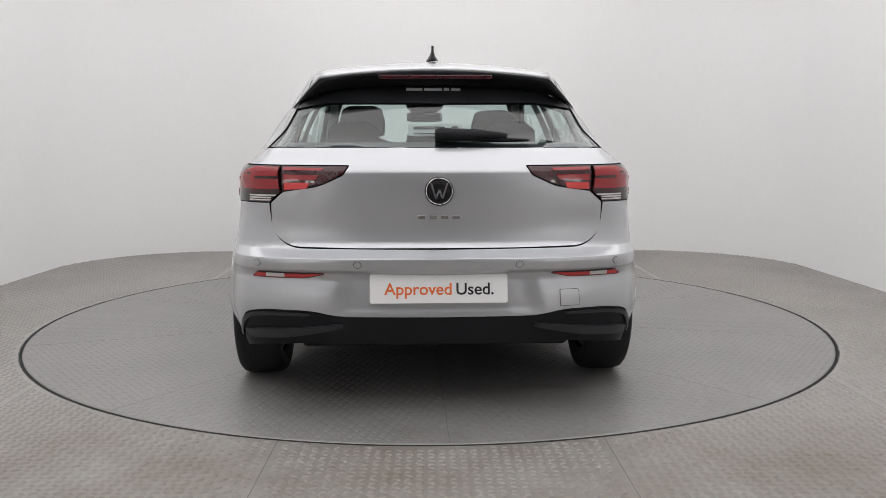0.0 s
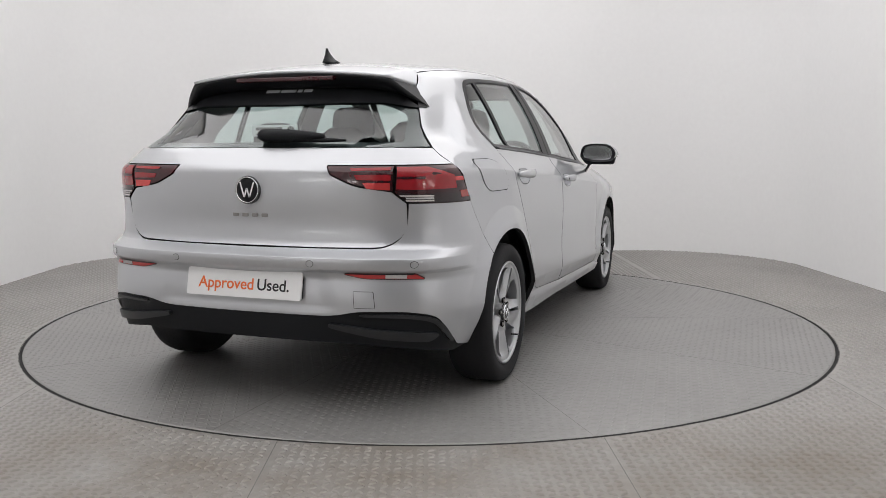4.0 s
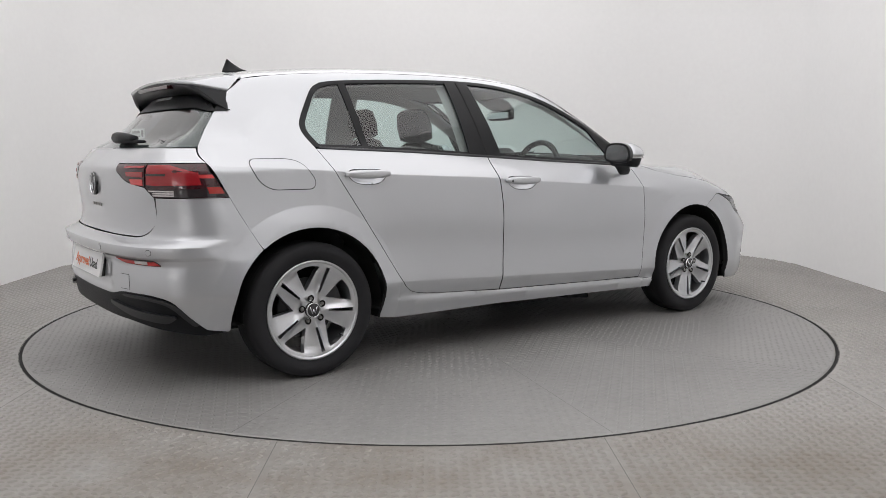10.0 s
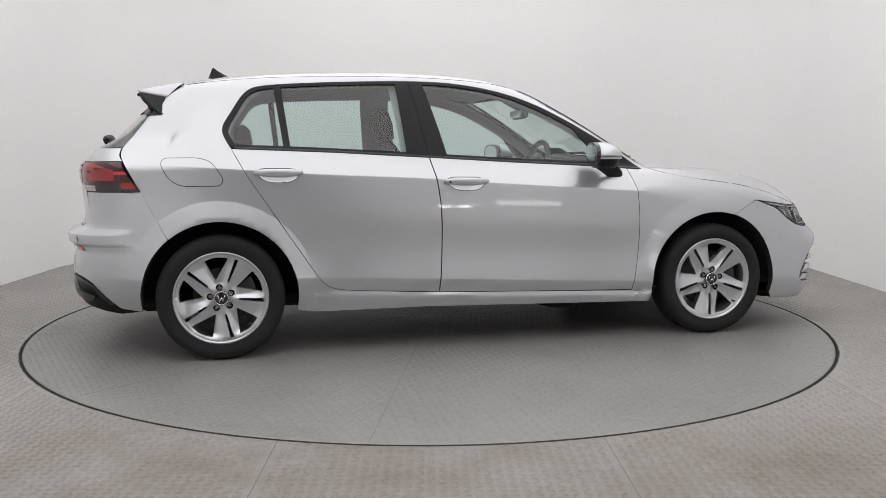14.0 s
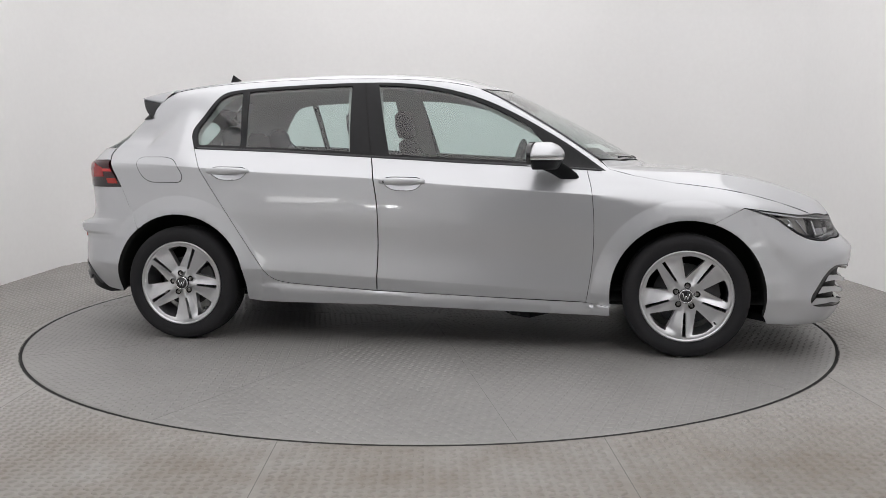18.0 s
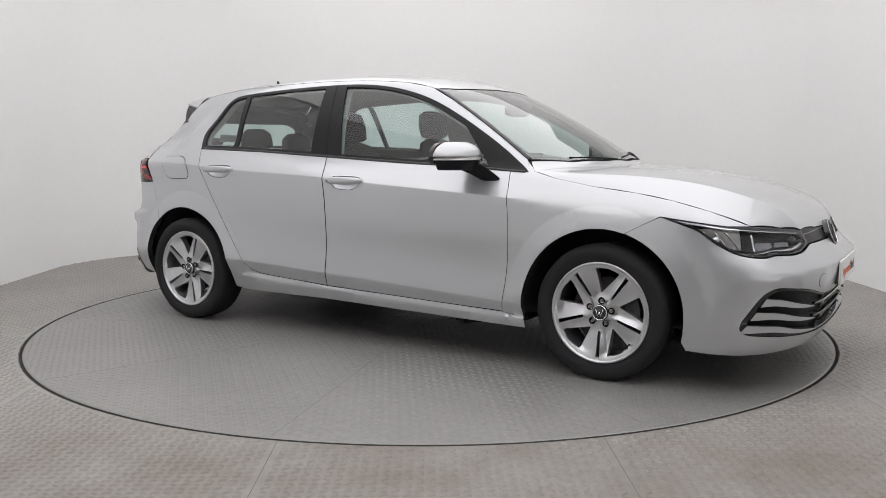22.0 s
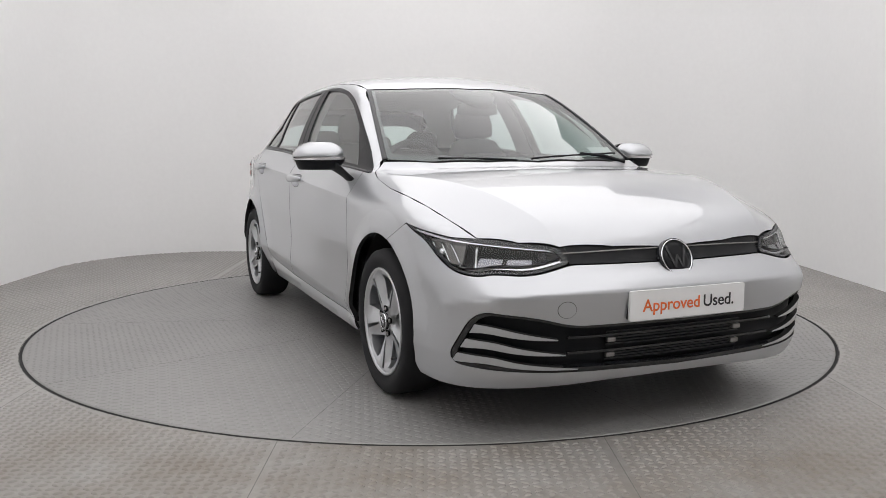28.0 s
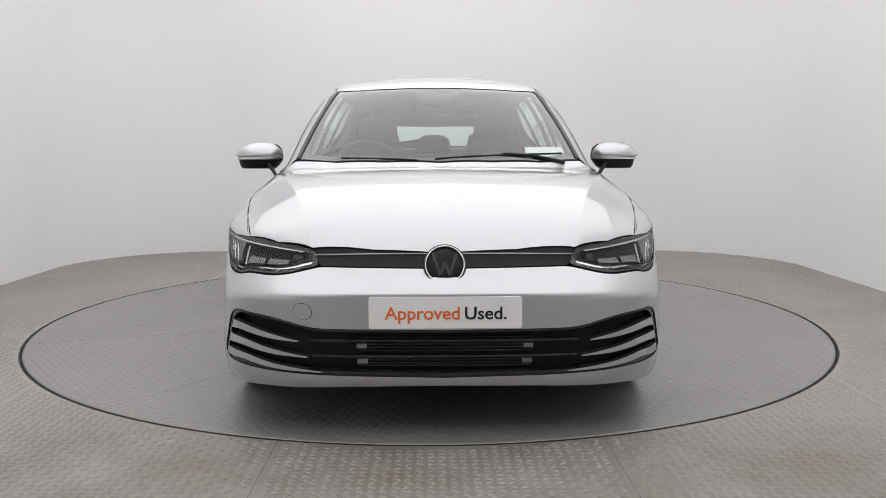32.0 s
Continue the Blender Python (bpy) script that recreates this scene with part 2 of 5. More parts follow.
def shrink(l, d):
    """Moves a loop inwards by d."""
    t = np.roll(l, -1, 0) - np.roll(l, 1, 0)
    t /= np.maximum(np.linalg.norm(t, axis=1, keepdims=True), 1e-9)
    nrm = np.stack([-t[:, 1], t[:, 0]], 1) * (1 if area(l) > 0 else -1)
    return l + nrm * d


def inside(q, loops):
    r = np.zeros(len(q), bool)
    for l in loops:
        a, b = l[:, 0], l[:, 1]
        c, d = np.roll(a, -1), np.roll(b, -1)
        k = np.abs(b - d) > 1e-12
        a, b, c, d = a[k], b[k], c[k], d[k]
        y = q[:, 1:2]
        hit = (y >= np.minimum(b, d)) & (y < np.maximum(b, d)) & (q[:, 0:1] < a + (y - b) * (c - a) / (d - b))
        r ^= (hit.sum(1) % 2).astype(bool)
    return r


def fill(loops, step, extra=None):
    """Triangles of the region between loops, with a grid of inner points."""
    bound = np.concatenate(loops)
    edges, k = [], 0
    for l in loops:
        edges += [(k + i, k + (i + 1) % len(l)) for i in range(len(l))]
        k += len(l)
    lo, hi = bound.min(0), bound.max(0)
    gx, gy = np.meshgrid(np.arange(lo[0] + step / 2, hi[0], step), np.arange(lo[1] + step / 2, hi[1], step))
    gx[1::2] += step / 2
    g = np.stack([gx.ravel(), gy.ravel()], 1)
    g = g[inside(g, loops)]
    if len(g):
        near = np.min(np.hypot(g[:, None, 0] - bound[None, :, 0], g[:, None, 1] - bound[None, :, 1]), 1)
        g = g[near > step * .55]
    if extra is not None and len(extra):
        extra = extra[inside(extra, loops)]
        near = np.min(np.hypot(extra[:, None, 0] - bound[None, :, 0], extra[:, None, 1] - bound[None, :, 1]), 1) if len(extra) else np.zeros(0)
        extra = extra[near > .0025]
        if len(extra) and len(g):
            near = np.min(np.hypot(g[:, None, 0] - extra[None, :, 0], g[:, None, 1] - extra[None, :, 1]), 1)
            g = g[near > step * .4]
        g = np.concatenate([g, extra]) if len(g) else extra
    q = np.concatenate([bound, g]) if len(g) else bound
    v, _, f, *_ = delaunay_2d_cdt([Vector(p) for p in q], edges, [], 0, 1e-7)
    v = np.array([(p.x, p.y) for p in v])
    f = np.array([t for t in f if len(t) == 3])
    f = f[inside(v[f].mean(1), loops)]
    return v, f


def crease_points():
    """Pairs of points along the body creases, so that they shade crisply."""
    x = np.arange(-1.9, 1.9, .012)
    rows = [np.stack([x, f(x) + d], 1) for f, d in ((low_line, -.002), (low_line, .002), (CREASE_Z, -.003), (CREASE_Z, .003), (sill_line, -.003), (sill_line, -.0175))]
    rows[0], rows[1] = [r[(x > -1.0) & (x < 1.1)] for r in rows[:2]]
    rows[4], rows[5] = [r[(x > -.8) & (x < 1.05)] for r in rows[4:]]
    a = np.linspace(-.2, 3.4, 150)
    for hub in (HUB_R, HUB_F):
        for r in (.457, .463):
            rows.append(np.stack([hub + r * np.cos(a), HUB_Z + r * np.sin(a) / .98], 1))
    return np.concatenate(rows)


CREASES = crease_points()
NOSE_CREASE = np.array([(a, z) for a in np.arange(-1.0, 1.0, .014) for z in (.5335, .5405)])
TAIL_CREASE = np.array([(a, z) for a in np.arange(-1.0, 1.0, .014) for z in (.5585, .5615, .5725, .5755, .6155, .6185, .6445, .6475)])
TOP_CREASE = np.array([(x, k * (.46 + .30 * min(max(2.18 - x, 0), 1.3) + d)) for x in np.arange(1.0, 2.16, .012) for d in (-.004, .004) for k in (-1, 1)])


def mesh_object(name, verts, faces, mat, parent=None, label="", smooth=True, normals=None, dark_from=None):
    me = bpy.data.meshes.new(name)
    me.from_pydata([tuple(map(float, v)) for v in verts], [], [tuple(map(int, f)) for f in faces])
    me.materials.append(mat)
    if dark_from is not None and dark_from < len(faces):
        me.materials.append(GAP)
        me.polygons.foreach_set("material_index", [0] * dark_from + [1] * (len(faces) - dark_from))
    if smooth:
        me.shade_smooth()
    if normals is not None:
        me.normals_split_custom_set([tuple(map(float, n)) for n in normals])
    ob = new(name, me)
    if parent:
        ob.parent = parent
    if label:
        tagged(ob, label)
    return ob


def sheet(name, pts, kind, mat, parent, label="", level=0.0, gap=.0028, skirt=.018, step=.03, holes=(), side=1, sym=False, lift=0.0, dark=False):
    """A panel on the car form. side: 1 left, -1 right; sym: the outline is a half, from the middle line to the middle line."""
    def whole(p):
        if not sym:
            return p
        k = 1 if kind == "top" else 0
        half = [tuple(q) + (0.0,) * (3 - len(q)) for q in p]
        mid = [i for i, q in enumerate(half) if abs(q[k]) < 1e-6]
        if len(mid) == 2 and mid[1] == mid[0] + 1 and not (mid[0] == 0 and len(half) == 2):
            half = half[mid[1]:] + half[:mid[1]]
        back = [tuple(-c if i == k else c for i, c in enumerate(q)) for q in reversed(half) if abs(q[k]) > 1e-6]
        return half + back
    loops = [shrink(outline(whole(pts), step), gap)]
    for h in holes:
        loops.append(shrink(outline(whole(h), step), -gap))
    q, tris = fill(loops, step, {"side": CREASES, "nose": NOSE_CREASE, "tail": TAIL_CREASE, "top": TOP_CREASE}.get(kind) if mat is PAINT else None)
    o, d = rays(kind, q)
    p, ok = cast(o, d, level)
    n = outward(p)
    bowl = callable(lift)
    p = p + n * (lift(q, loops[0])[:, None] if bowl else lift)
    mirror = side < 0
    fn = np.cross(p[tris[:, 1]] - p[tris[:, 0]], p[tris[:, 2]] - p[tris[:, 0]])
    if np.sum(fn * n[tris].mean(1)) < 0:
        tris = tris[:, ::-1]
    # rim: edges used once
    count = {}
    for t in tris:
        for a, b in ((t[0], t[1]), (t[1], t[2]), (t[2], t[0])):
            count[(a, b)] = 1
    rim = [(a, b) for a, b in count if (b, a) not in count]
    verts, faces, normals = list(p), [tuple(t) for t in tris], [n[i] for t in tris for i in t]
    if skirt:
        low = {}
        for a, b in rim:
            for i in (a, b):
                if i not in low:
                    low[i] = len(verts)
                    verts.append(p[i] - n[i] * skirt)
        for a, b in rim:
            fc = (b, a, low[a], low[b])
            nn = np.cross(p[b] - p[a], n[a])
            nn = nn / max(np.linalg.norm(nn), 1e-9)
            faces.append(fc)
            normals += [nn] * 4
    verts, normals = np.array(verts), np.array(normals)
    if mirror:
        verts[:, 1] *= -1
        normals[:, 1] *= -1
        new_f, new_n, k = [], [], 0
        for fc in faces:
            new_f.append(fc[::-1])
            new_n += list(normals[k:k + len(fc)][::-1])
            k += len(fc)
        faces, normals = new_f, new_n
    return mesh_object(name, verts, faces, mat, parent, label, True, None if bowl else normals, len(tris) if dark or mat is PAINT and skirt > .012 else None)


def on_form(kind, q, lift=0.0):
    o, d = rays(kind, np.array(q, float))
    p, _ = cast(o, d)
    return p + outward(p) * lift


def strip_on_form(kind, q, width, height, name, mat, parent, label="", side=1, closed=False):
    """A raised bead along a line on the form."""
    p = on_form(kind, q)
    n = outward(p)
    t = np.gradient(p, axis=0)
    t /= np.linalg.norm(t, axis=1, keepdims=True)
    b = np.cross(n, t)
    prof = [(-.5, -.3), (-.5, .6), (-.3, 1), (.3, 1), (.5, .6), (.5, -.3)]
    verts = [p[i] + b[i] * width * u + n[i] * height * v for i in range(len(p)) for u, v in prof]
    m, k = len(prof), len(p)
    faces = [(i * m + j, i * m + (j + 1) % m, ((i + 1) % k) * m + (j + 1) % m, ((i + 1) % k) * m + j) for i in range(k if closed else k - 1) for j in range(m)]
    if not closed:
        faces += [tuple(range(m))[::-1], tuple((k - 1) * m + j for j in range(m))]
    verts = np.array(verts)
    if side < 0:
        verts[:, 1] *= -1
        faces = [f[::-1] for f in faces]
    return mesh_object(name, verts, faces, mat, parent, label, True)


def part(name, bm, mat, parent, label="", smooth=True):
    """Links a bmesh as one mesh object under a thing or a part."""
    me = bpy.data.meshes.new(name)
    bm.to_mesh(me)
    bm.free()
    me.materials.append(mat)
    if smooth:
        me.shade_smooth()
    ob = new(name, me)
    ob.parent = parent
    if label:
        tagged(ob, label)
    return ob


def box(x0, x1, y0, y1, z0, z1, bevel=.004, segments=2):
    bm = bmesh.new()
    bmesh.ops.create_cube(bm, size=1, matrix=Matrix.Translation(((x0 + x1) / 2, (y0 + y1) / 2, (z0 + z1) / 2)) @ Matrix.Diagonal((x1 - x0, y1 - y0, z1 - z0, 1)))
    if bevel:
        bmesh.ops.bevel(bm, geom=bm.edges[:], offset=bevel, segments=segments, affect="EDGES", profile=.5)
    return bm


def lathe(profile, n=64, axis="y", centre=(0, 0, 0), closed=False):
    """Turns a profile of (radius, along) round an axis."""
    bm = bmesh.new()
    rings = []
    for k in range(n):
        a = 2 * math.pi * k / n
        row = []
        for r, h in profile:
            c, s = r * math.cos(a), r * math.sin(a)
            v = (c, h, s) if axis == "y" else ((h, c, s) if axis == "x" else (c, s, h))
            row.append(bm.verts.new(Vector(v) + Vector(centre)))
        rings.append(row)
    m = len(profile)
    for k in range(n):
        for j in range(m if closed else m - 1):
            a, b = rings[k], rings[(k + 1) % n]
            bm.faces.new((a[j], a[(j + 1) % m], b[(j + 1) % m], b[j]))
    bmesh.ops.recalc_face_normals(bm, faces=bm.faces[:])
    return bm


def tube(points, radius, n=10):
    """A round bar along points."""
    bm = bmesh.new()
    P = [Vector(p) for p in points]
    rows = []
    for i, p in enumerate(P):
        t = (P[min(i + 1, len(P) - 1)] - P[max(i - 1, 0)]).normalized()
        u = t.orthogonal().normalized() if i == 0 else (u - t * u.dot(t)).normalized()
        w = t.cross(u)
        rad = radius[i] if isinstance(radius, (list, tuple)) else radius
        rows.append([bm.verts.new(p + (u * math.cos(2 * math.pi * k / n) + w * math.sin(2 * math.pi * k / n)) * rad) for k in range(n)])
    for a, b in zip(rows[:-1], rows[1:]):
        for k in range(n):
            bm.faces.new((a[k], a[(k + 1) % n], b[(k + 1) % n], b[k]))
    bm.faces.new(rows[0][::-1])
    bm.faces.new(rows[-1])
    bmesh.ops.recalc_face_normals(bm, faces=bm.faces[:])
    return bm


def flat_plate(loops_pts, step, depth, place, bulge=None):
    """A flat plate with holes: outlines in (a, b), thickness depth; place maps (a, b, h) to space."""
    loops = [outline(l, step) for l in loops_pts]
    q, tris = fill(loops, step)
    if area(q[tris[0]]) < 0:
        tris = tris[:, ::-1]
    bm = bmesh.new()
    h = bulge(q) if bulge else np.zeros(len(q))
    top = [bm.verts.new(place(a, b, t)) for (a, b), t in zip(q, h)]
    for t in tris:
        bm.faces.new([top[i] for i in t])
    rim = [e for e in bm.edges if len(e.link_faces) == 1]
    low = {}
    idx = {v: i for i, v in enumerate(top)}
    for e in rim:
        for v in e.verts:
            if v not in low:
                i = idx[v]
                low[v] = bm.verts.new(place(q[i][0], q[i][1], h[i] - depth))
    for e in rim:
        a, b = e.verts
        bm.faces.new((a, b, low[b], low[a]))
    for e in rim:
        e.smooth = False
    bmesh.ops.recalc_face_normals(bm, faces=bm.faces[:])
    return bm


# ---- the booth ----
WALL_X, WALL_BACK, WALL_FRONT, CORNER, CEIL_Z, LAMP_Z = 3.26, 3.33, -6.2, 1.25, 4.4, 3.6
DOOR_X, DOOR_Z = 1.55, 2.5


def booth_line(off=0.0):
    """The inner line of the walls, rounded at the two far corners, from front right round to front left."""
    pts = [(WALL_X + off, WALL_FRONT - off)]
    for k in range(25):
        a = math.pi / 2 * k / 24
        pts.append((WALL_X - CORNER + (CORNER + off) * math.cos(a), WALL_BACK - CORNER + (CORNER + off) * math.sin(a)))
    for k in range(25):
        a = math.pi / 2 + math.pi / 2 * k / 24
        pts.append((-WALL_X + CORNER + (CORNER + off) * math.cos(a), WALL_BACK - CORNER + (CORNER + off) * math.sin(a)))
    pts.append((-WALL_X - off, WALL_FRONT - off))
    return pts


def build_booth():
    inner, outer = booth_line(), booth_line(.12)
    bm = bmesh.new()
    cols = [[bm.verts.new((*p, z)) for p, z in ((a, 0), (a, CEIL_Z), (b, CEIL_Z), (b, 0))] for a, b in zip(inner, outer)]
    for a, b in zip(cols[:-1], cols[1:]):
        for j in range(4):
            bm.faces.new((a[j], a[(j + 1) % 4], b[(j + 1) % 4], b[j]))
    bm.faces.new(cols[0])
    bm.faces.new(cols[-1])
    for e in bm.edges:
        if abs(e.verts[0].co.z - e.verts[1].co.z) < .01:
            e.smooth = False
    bmesh.ops.recalc_face_normals(bm, faces=bm.faces[:])
    w = part("wall_back", bm, WALL, None)
    tagged(w, "smooth white curved booth wall with rounded corners", "wall", kind="structure")
    wall = tagged(new("wall_front"), "plain white wall behind the camera with a wide entrance", "wall", kind="structure")
    for x0, x1, z0 in ((-WALL_X - .12, -DOOR_X, 0), (DOOR_X, WALL_X + .12, 0), (-DOOR_X, DOOR_X, DOOR_Z)):
        part("wall_panel", box(x0, x1, WALL_FRONT - .12, WALL_FRONT, z0, CEIL_Z, 0), WALL, wall, smooth=False)
    # unseen dark slatted panel, added so the car paint reflects a dark middle
    bm = bmesh.new()
    rows = [[bm.verts.new((x, WALL_FRONT - .09 + (.018 if k % 2 else 0), k * .05)) for x in (-DOOR_X, DOOR_X)] for k in range(int(DOOR_Z / .05) + 1)]
    back_row = [[bm.verts.new((x, WALL_FRONT - .12, z)) for x in (-DOOR_X, DOOR_X)] for z in (0, DOOR_Z)]
    for p, q in zip(rows[:-1], rows[1:]):
        bm.faces.new((p[0], p[1], q[1], q[0]))
    bm.faces.new((back_row[0][0], back_row[0][1], back_row[1][1], back_row[1][0]))
    bm.faces.new((rows[0][0], rows[0][1], back_row[0][1], back_row[0][0]))
    bm.faces.new((rows[-1][0], rows[-1][1], back_row[1][1], back_row[1][0]))
    bmesh.ops.recalc_face_normals(bm, faces=bm.faces[:])
    tagged(part("door_1", bm, SHUTTER, None, smooth=False), "unseen dark grey shutter in the entrance, added to darken the paint's reflections", "shutter", kind="structure")
    tagged(part("ceiling", box(-WALL_X - .12, WALL_X + .12, WALL_FRONT - .12, WALL_BACK + .12, CEIL_Z + .002, CEIL_Z + .12, 0), CEIL, None, smooth=False), "plain pale matt ceiling", "ceiling", kind="structure")
    # lamp rows
    for k in range(8):
        half = 2.2 if k == 0 else 3.2
        lamp = tagged(new("ceiling_light"), "long white soft light panel hung over the turntable", "ceiling light", "soft lights over the turntable")
        lamp.location = (0, 2.72 - k * 1.15, LAMP_Z)
        part("housing", box(-half - .02, half + .02, -.572, .572, .0, .055, .006), CEIL, lamp, "white metal housing", False)
        part("diffuser", box(-half, half, -.571, .571, -.012, -.001, .003), LAMP, lamp, "glowing white diffuser", False)
        for sx in (-1.6, 1.6):
            part("suspension_rod", tube([(sx, 0, .05), (sx, 0, CEIL_Z - LAMP_Z)], .006, 8), STEEL, lamp, "thin steel rod to the ceiling")
    # light boxes in the two corners beside the camera
    for k in (1, -1):
        lamp = tagged(new("wall_light"), "long soft white wall light with two small bright panels", "wall light", "wall lights beside the entrance")
        lamp.location = (k * (WALL_X - .03), -5.2, .66)
        part("housing", box(*sorted((-k * .02, k * .03)), -.78, .78, -.07, .07, .006), CEIL, lamp, "white metal housing", False)
        part("soft_panel", box(*sorted((-k * .028, -k * .021)), -.75, .75, -.055, .055, .002), SOFT_LAMP, lamp, "long soft panel", False)
        for x in (-.30, -.58):
            part("bright_panel", box(*sorted((k * x, k * (x - .17))), -.994, -.985, -.15, -.08, .002), SMALL_LAMP, lamp, "small bright panel", False)
            part("bright_panel_housing", box(*sorted((k * (x + .015), k * (x - .185))), -1.0, -.990, -.165, -.065, .002), CEIL, lamp, "white metal housing", False)


R_DISC = 2.275


def treads(cells, z=0.0, Hh=.0036):
    """Raised lozenges at (x, y, angle): one joined mesh."""
    L, Wd = .0170, .0054
    base = np.array([(-L, 0, -.0005), (-L * .5, Wd, -.0005), (L * .5, Wd, -.0005), (L, 0, -.0005), (L * .5, -Wd, -.0005), (-L * .5, -Wd, -.0005), (-L * .55, 0, Hh), (L * .55, 0, Hh)])
    tri = np.array([(0, 6, 1), (1, 6, 7), (1, 7, 2), (2, 7, 3), (3, 7, 4), (4, 7, 6), (4, 6, 5), (5, 6, 0)])[:, ::-1]
    c, s = np.cos(cells[:, 2]), np.sin(cells[:, 2])
    v = np.empty((len(cells), 8, 3))
    v[:, :, 0] = cells[:, 0:1] + base[None, :, 0] * c[:, None] - base[None, :, 1] * s[:, None]
    v[:, :, 1] = cells[:, 1:2] + base[None, :, 0] * s[:, None] + base[None, :, 1] * c[:, None]
    v[:, :, 2] = base[None, :, 2] + z
    f = (tri[None] + 8 * np.arange(len(cells))[:, None, None]).reshape(-1, 3)
    me = bpy.data.meshes.new("tread_pattern")
    me.vertices.add(len(cells) * 8)
    me.vertices.foreach_set("co", v.ravel())
    me.loops.add(len(f) * 3)
    me.loops.foreach_set("vertex_index", f.ravel().astype(np.int32))
    me.polygons.add(len(f))
    me.polygons.foreach_set("loop_start", np.arange(0, len(f) * 3, 3, dtype=np.int32))
    me.update(calc_edges=True)
    me.shade_smooth()
    return me


def grid_cells(x0, x1, y0, y1, px=.036, py=.031, turn=0.0):
    i, j = np.meshgrid(np.arange(int((x1 - x0) / px)), np.arange(int((y1 - y0) / py)))
    i, j = i.ravel(), j.ravel()
    x, y = x0 + (i + .5) * px, y0 + (j + .5) * py
    ang = np.where((i + j) % 2 == 0, .55, -.55)
    c, s = math.cos(turn), math.sin(turn)
    return np.stack([x * c - y * s, x * s + y * c, ang + turn], 1)


def build_floor():
    # fixed floor with a round opening for the turntable
    bm = bmesh.new()
    n = 160
    ringv = [bm.verts.new((R_DISC * math.cos(2 * math.pi * k / n) + R_DISC * 0, R_DISC * math.sin(2 * math.pi * k / n), 0)) for k in range(n)]
    low = [bm.verts.new((v.co.x, v.co.y, -.15)) for v in ringv]
    for k in range(n):
        bm.faces.new((ringv[k], ringv[(k + 1) % n], low[(k + 1) % n], low[k]))
    outer = []
    X, Y0, Y1 = WALL_X + .12, WALL_FRONT - .12, WALL_BACK + .12
    for k in range(n):
        a = 2 * math.pi * k / n
        c, s = math.cos(a), math.sin(a)
        t = min(X / abs(c) if abs(c) > 1e-6 else 1e9, (Y1 if s > 0 else -Y0) / abs(s) if abs(s) > 1e-6 else 1e9)
        outer.append(bm.verts.new((c * t, s * t, 0)))
    for k in range(n):
        bm.faces.new((ringv[k], outer[k], outer[(k + 1) % n], ringv[(k + 1) % n]))
    for cx, cy in ((X, Y1), (-X, Y1), (-X, Y0), (X, Y0)):
        k = max(range(n), key=lambda i: -min(math.hypot(outer[i].co.x - cx, outer[i].co.y - cy), 9))
        v = bm.verts.new((cx, cy, 0))
        near = sorted(range(n), key=lambda i: math.hypot(outer[i].co.x - cx, outer[i].co.y - cy))[:2]
        if abs(near[0] - near[1]) in (1, n - 1):
            bm.faces.new((outer[near[0]], outer[near[1]], v))
    bmesh.ops.recalc_face_normals(bm, faces=bm.faces[:])
    floor = tagged(part("floor", bm, FLOOR, None, smooth=False), "grey painted steel tread plate floor round the turntable", "floor", kind="structure")
    c = grid_cells(-WALL_X, WALL_X, -3.7, WALL_BACK)
    r = np.hypot(c[:, 0], c[:, 1])
    seam = np.min([np.abs(c[:, 0] - s) for s in (-.545, .615, 1.79, -1.72)], 0)
    c = c[(r > R_DISC + .022) & (seam > .012)]
    ob = new("tread_pattern", treads(c, 0.0, .0062))
    ob.data.materials.append(FLOOR)
    ob.parent = floor
    tagged(ob, "raised lozenges pressed into the plate", kind="stuff")
    for k, x in enumerate((-.545, .615, 1.79, -1.72)):
        y1 = -math.sqrt(R_DISC ** 2 - x * x) - .01
        part("plate_joint", box(x - .0012, x + .0012, -4.5, y1, -.001, .0006, 0), JOINT, floor, "thin dark joint between floor plates", False)
    part("pit", box(-R_DISC - .05, R_DISC + .05, -R_DISC - .05, R_DISC + .05, -.20, -.149, 0), GAP, floor, "dark pit under the turntable", False)
    # turntable
    table = tagged(new("turntable"), "grey round steel turntable of tread plate, slowly turning", "turntable")
    part("disc_edge", lathe([(R_DISC - .016, -.10), (R_DISC - .016, -.0005), (R_DISC - .03, 0), (.0005, 0)], 160, "z"), DISC, table)
    part("rim_gap", lathe([(R_DISC - .0155, -.0012), (R_DISC + .001, -.0012), (R_DISC + .0015, .0008), (R_DISC + .003, .0008)], 160, "z"), GAP, floor, "dark gap round the turntable")
    cells = []
    for k in range(10):
        mid = math.radians(216 + 36 * k + 18)
        g = grid_cells(-R_DISC, R_DISC, -R_DISC, R_DISC, turn=mid + math.pi / 2)
        a = (np.arctan2(g[:, 1], g[:, 0]) - mid + math.pi) % (2 * math.pi) - math.pi
        r = np.hypot(g[:, 0], g[:, 1])
        cells.append(g[(np.abs(a) < math.radians(18)) & (r * np.sin(math.radians(18) - np.abs(a)) > .012) & (r < R_DISC - .03) & (r > .02)])
        a = math.radians(216 + 36 * k)
        j = part("plate_joint", box(.1, R_DISC - .03, -.0008, .0008, -.001, .0005, 0), JOINT, table, "thin dark joint between plates", False)
        j.rotation_euler.z = a
    ob = new("tread_pattern", treads(np.concatenate(cells), .0, .0026))
    ob.data.materials.append(DISC)
    ob.parent = table
    tagged(ob, "raised lozenges pressed into the plate", kind="stuff")
    return table


build_booth()
turntable = build_floor()


# ---- the car ----
car = tagged(new("car"), "silver five-door hatchback car with black trim, parked on the turntable", "car")

